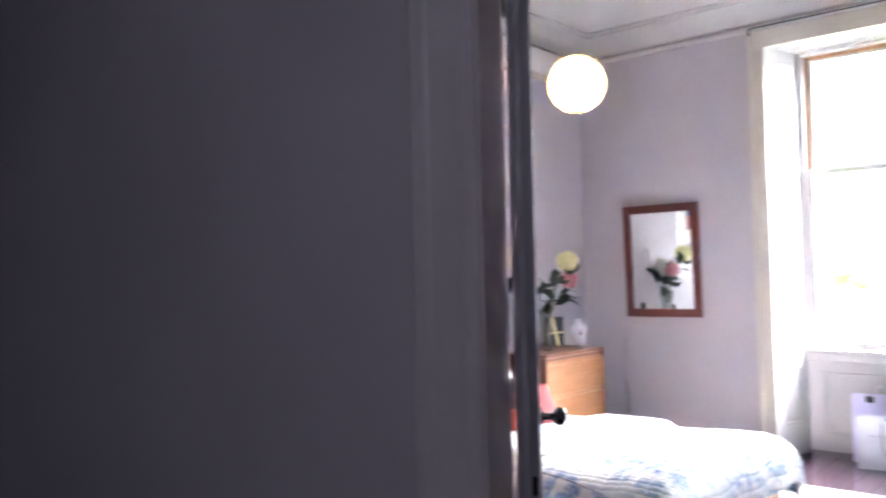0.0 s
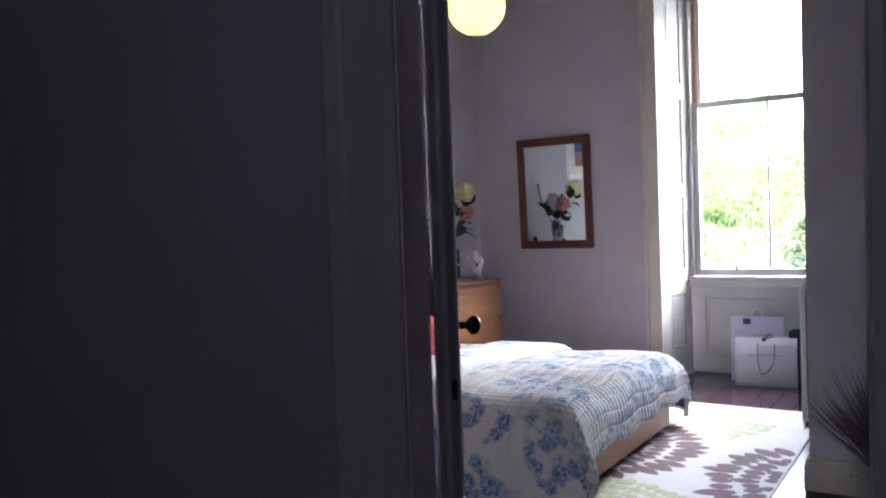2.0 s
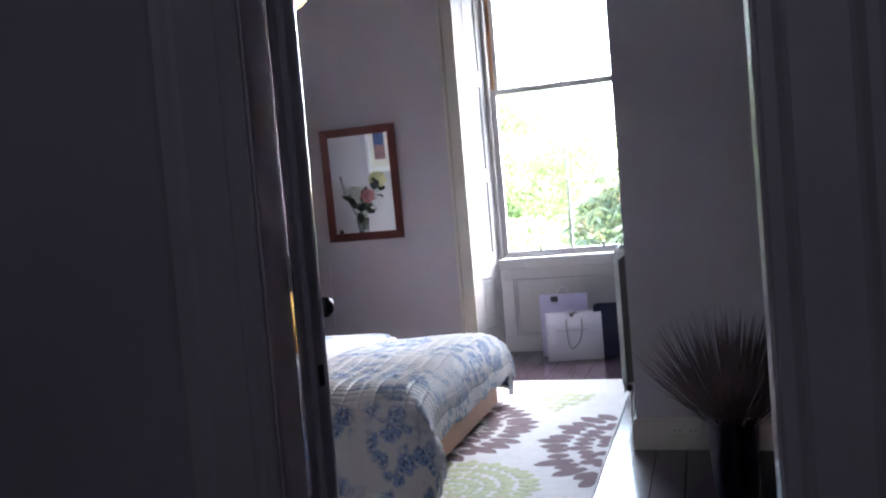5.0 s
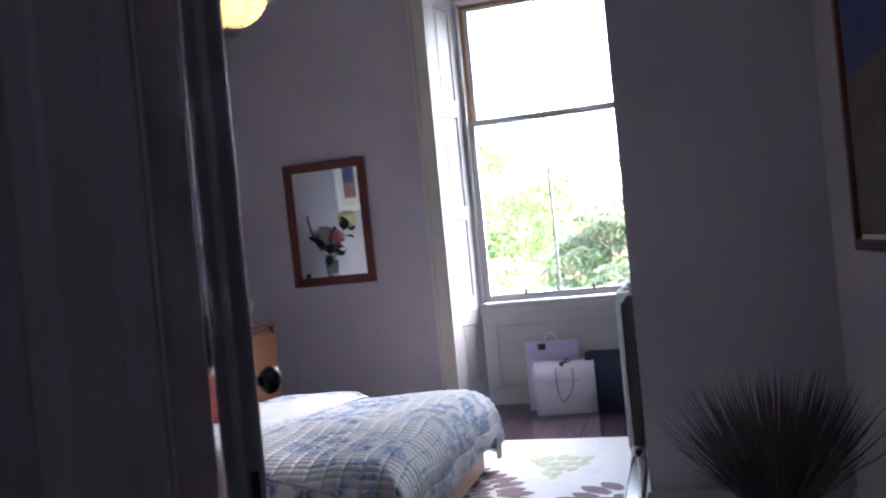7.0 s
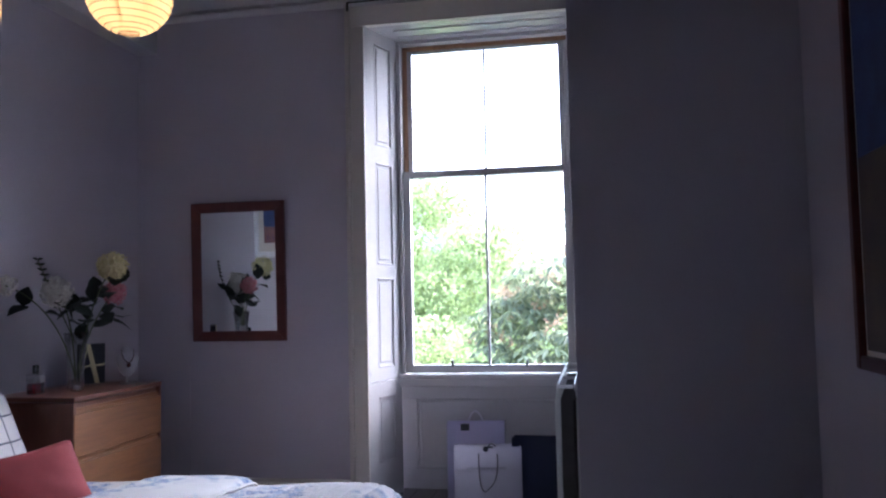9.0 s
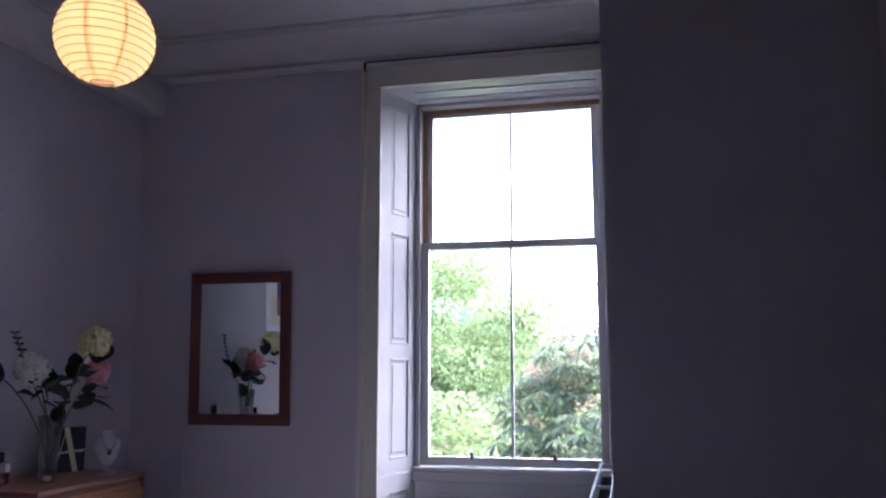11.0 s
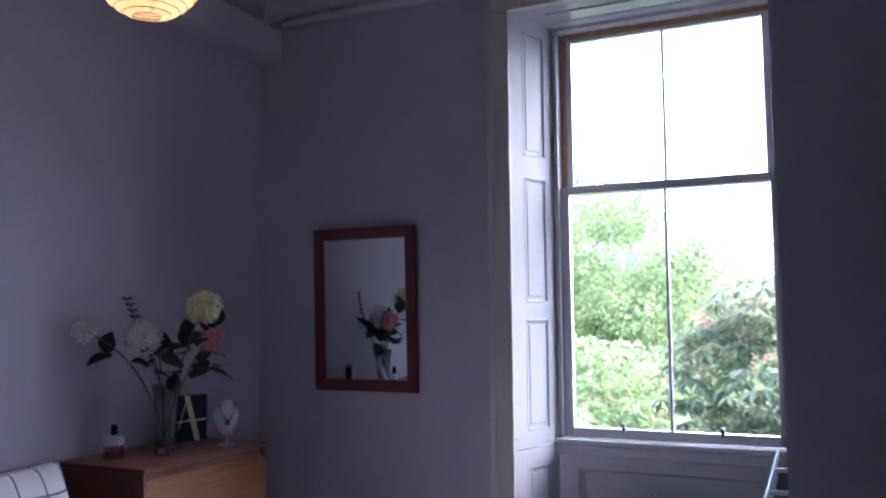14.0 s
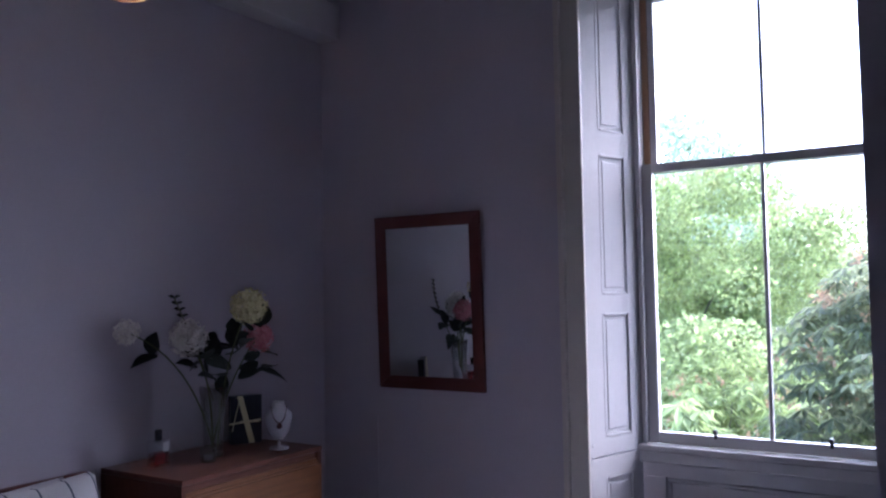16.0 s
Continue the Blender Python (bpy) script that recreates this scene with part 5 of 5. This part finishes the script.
def fan_leaf_mesh(name, centres, radii, per, size, seed):
    """Leaves of six drooping fingers, in layered sprays, as on a horse chestnut."""
    rs = np.random.RandomState(seed)
    verts, faces = [], []
    k = 0
    for c, r in zip(centres, radii):
        n = int(per * r * r)
        d = rs.normal(size=(n, 3))
        d /= np.linalg.norm(d, axis=1)[:, None]
        p = np.array(c) + d * (r * rs.uniform(0.5, 1.1, n) ** 0.6)[:, None] * np.array((1.15, 1.15, 0.55))
        turn = rs.uniform(0, 6.28, n)
        s = size * rs.uniform(0.65, 1.2, n)
        tilt = rs.normal(0, 0.25, (n, 2))
        for f in range(6):
            a = turn + (f - 2.5) * 0.85
            ln = s * (1.0 - 0.07 * abs(f - 2.5))
            out = np.stack([np.cos(a), np.sin(a), tilt[:, 0] * np.cos(a) + tilt[:, 1] * np.sin(a) - 0.25], 1)
            sd = np.stack([-np.sin(a), np.cos(a), np.zeros(n)], 1)
            down = np.array((0, 0, -1.0))
            mid = p + out * ln[:, None] * 0.6
            tip = p + out * ln[:, None] + down * ln[:, None] * 0.35
            l, q = mid + sd * ln[:, None] * 0.17 + down * ln[:, None] * 0.06, mid - sd * ln[:, None] * 0.17 + down * ln[:, None] * 0.06
            verts.append(np.stack([p, l, tip, q], 1).reshape(-1, 3))
            faces.append(np.arange(n)[:, None] * 4 + np.array((0, 1, 2, 3)) + k)
            k += n * 4
    me = bpy.data.meshes.new(name)
    me.from_pydata(np.concatenate(verts).tolist(), [], np.concatenate(faces).tolist())
    return me


def tree(x, y, top, spread, clumps, per, size, m, label, seed, low=0.3, clump=0.9, maker=leaf_mesh, tips=0):
    t = thing("tree", (x, y, GZ), label, "tree", group="garden trees")
    rnd = random.Random(seed)
    h = top - GZ
    trunk_top = Vector((x + rnd.uniform(-0.3, 0.3), y, GZ + h * 0.45))
    part("trunk", tube(arc((x, y, GZ - 0.05), (x + 0.2, y, GZ + h * 0.3), trunk_top, 8), 0.05 * h * 0.25, 10, taper=0.45), BARK, t)
    centres, radii = [], []
    for i in range(clumps):
        f = rnd.random()
        z = GZ + h * (low + (1 - low) * f)
        ring = spread * math.sqrt(max(0.05, 1 - ((f - 0.42) / 0.62) ** 2)) * math.sqrt(rnd.random())
        a = rnd.uniform(0, 2 * math.pi)
        r = clump * rnd.uniform(0.65, 1.25) * (1.0 - 0.35 * f)
        c = (x + ring * math.cos(a), y + ring * math.sin(a), min(z, top - r * 0.7))
        e = (x + ring * 0.6 * math.cos(a), y + ring * 0.6 * math.sin(a), c[2])
        centres.append(c)
        radii.append(r)
        if i < 3:
            st = Vector((x, y, GZ + h * rnd.uniform(0.22, 0.55)))
            part("limb", tube(arc(st, (st + Vector(e)) / 2 + Vector((0, 0, 0.3)), e, 6), 0.035 * h * 0.12, 6, taper=0.25), BARK, t)
    me = maker("crown", [tuple(np.array(c) - np.array((x, y, GZ))) for c in centres], radii, per, size, seed)
    me.materials.append(m)
    cr = new("crown", me)
    cr.parent = t
    if tips:
        rs = np.random.RandomState(seed + 5)
        bm = bmesh.new()
        for c, r in zip(centres, radii):
            for i in range(tips):
                a, u = rs.uniform(0, 6.28), math.sqrt(rs.uniform(0, 1))
                foot = Vector(c) + Vector((r * 1.1 * u * math.cos(a), r * 1.1 * u * math.sin(a), r * 0.55 * math.sqrt(1 - u * u) + 0.02))
                lean_to = Vector((rs.normal(0, 0.5), rs.normal(0, 0.5), 0.6)).normalized()
                for k in range(9):
                    p = foot + lean_to * 0.02 * k
                    d = Vector(rs.normal(size=3)).normalized() * 0.065 * (1 - k / 12)
                    w = d.orthogonal() * 0.4
                    bm.faces.new([bm.verts.new(v) for v in (p, p + d * 0.5 + w, p + d, p + d * 0.5 - w)])
        part("seed_heads", bm, TIPS, t, "cream and rust seed heads")
    return t


tree(-1.1, 14.6, 2.1, 2.2, 80, 160, 0.22, LEAF_B, "broad dark green chestnut tree with drooping leaves", 21, low=0.28, clump=0.72, maker=fan_leaf_mesh, tips=9)
tree(-6.2, 21.0, 4.1, 3.0, 90, 800, 0.125, LEAF_A, "tall bright green leafy tree", 22, low=0.1, clump=1.0)
tree(-4.4, 23.5, 3.4, 2.0, 76, 800, 0.125, LEAF_A, "bright green leafy tree", 23, low=0.1, clump=0.95)
tree(-10.0, 33.0, 8.4, 3.6, 56, 150, 0.26, LEAF_C, "distant leafy tree paled by painted haze", 24, low=0.3, clump=1.3)
tree(-4.3, 15.0, 0.25, 1.9, 60, 90, 0.30, LEAF_A, "low chestnut tree with pale green leaves", 25, low=0.1, clump=0.75, maker=fan_leaf_mesh, tips=4)
tree(-2.4, 30.0, 4.2, 1.2, 26, 90, 0.22, LEAF_C, "thin distant tree paled by painted haze", 26, low=0.4, clump=0.7)
tree(-8.4, 25.0, 2.8, 2.6, 66, 640, 0.14, LEAF_A, "bright green leafy tree", 27, low=0.1, clump=1.0)
tree(-2.2, 22.0, 1.9, 2.0, 60, 720, 0.125, LEAF_A, "rounded bright green leafy tree", 28, low=0.1, clump=0.9)
tree(-7.5, 29.0, 4.6, 3.4, 60, 260, 0.22, LEAF_C, "broad mid-green leafy tree with painted haze", 29, low=0.1, clump=1.3)
tree(-3.0, 30.5, 2.6, 3.0, 56, 240, 0.22, LEAF_C, "broad mid-green leafy tree with painted haze", 30, low=0.1, clump=1.2)
tree(-4.9, 17.0, 1.0, 1.6, 64, 560, 0.13, LEAF_A, "bright green leafy tree", 31, low=0.15, clump=0.8)
tree(-3.0, 18.6, -0.2, 1.7, 50, 500, 0.15, LEAF_A, "low bright green leafy tree", 32, low=0.15, clump=0.8)

# ---- floorboards ----
mesh_cache = {}
bw = 0.136
x = -4.60
i = 0
while x < 0.6 - bw:
    y0, y1 = HALL_BACK - 0.2, 7.275
    bm = box(-bw / 2 + 0.0012, -(y1 - y0) / 2, -0.022, bw / 2 - 0.0012, (y1 - y0) / 2, 0.0, 0.0015, segs=1) if "b" not in mesh_cache else None
    if bm:
        mesh_cache["b"] = finish(bm, "floorboard", BOARD)
    ob = new("floorboard", mesh_cache["b"])
    ob.location = (x + bw / 2, (y0 + y1) / 2, 0)
    ob.parent = bpy.data.objects["floor"]
    x += bw
    i += 1
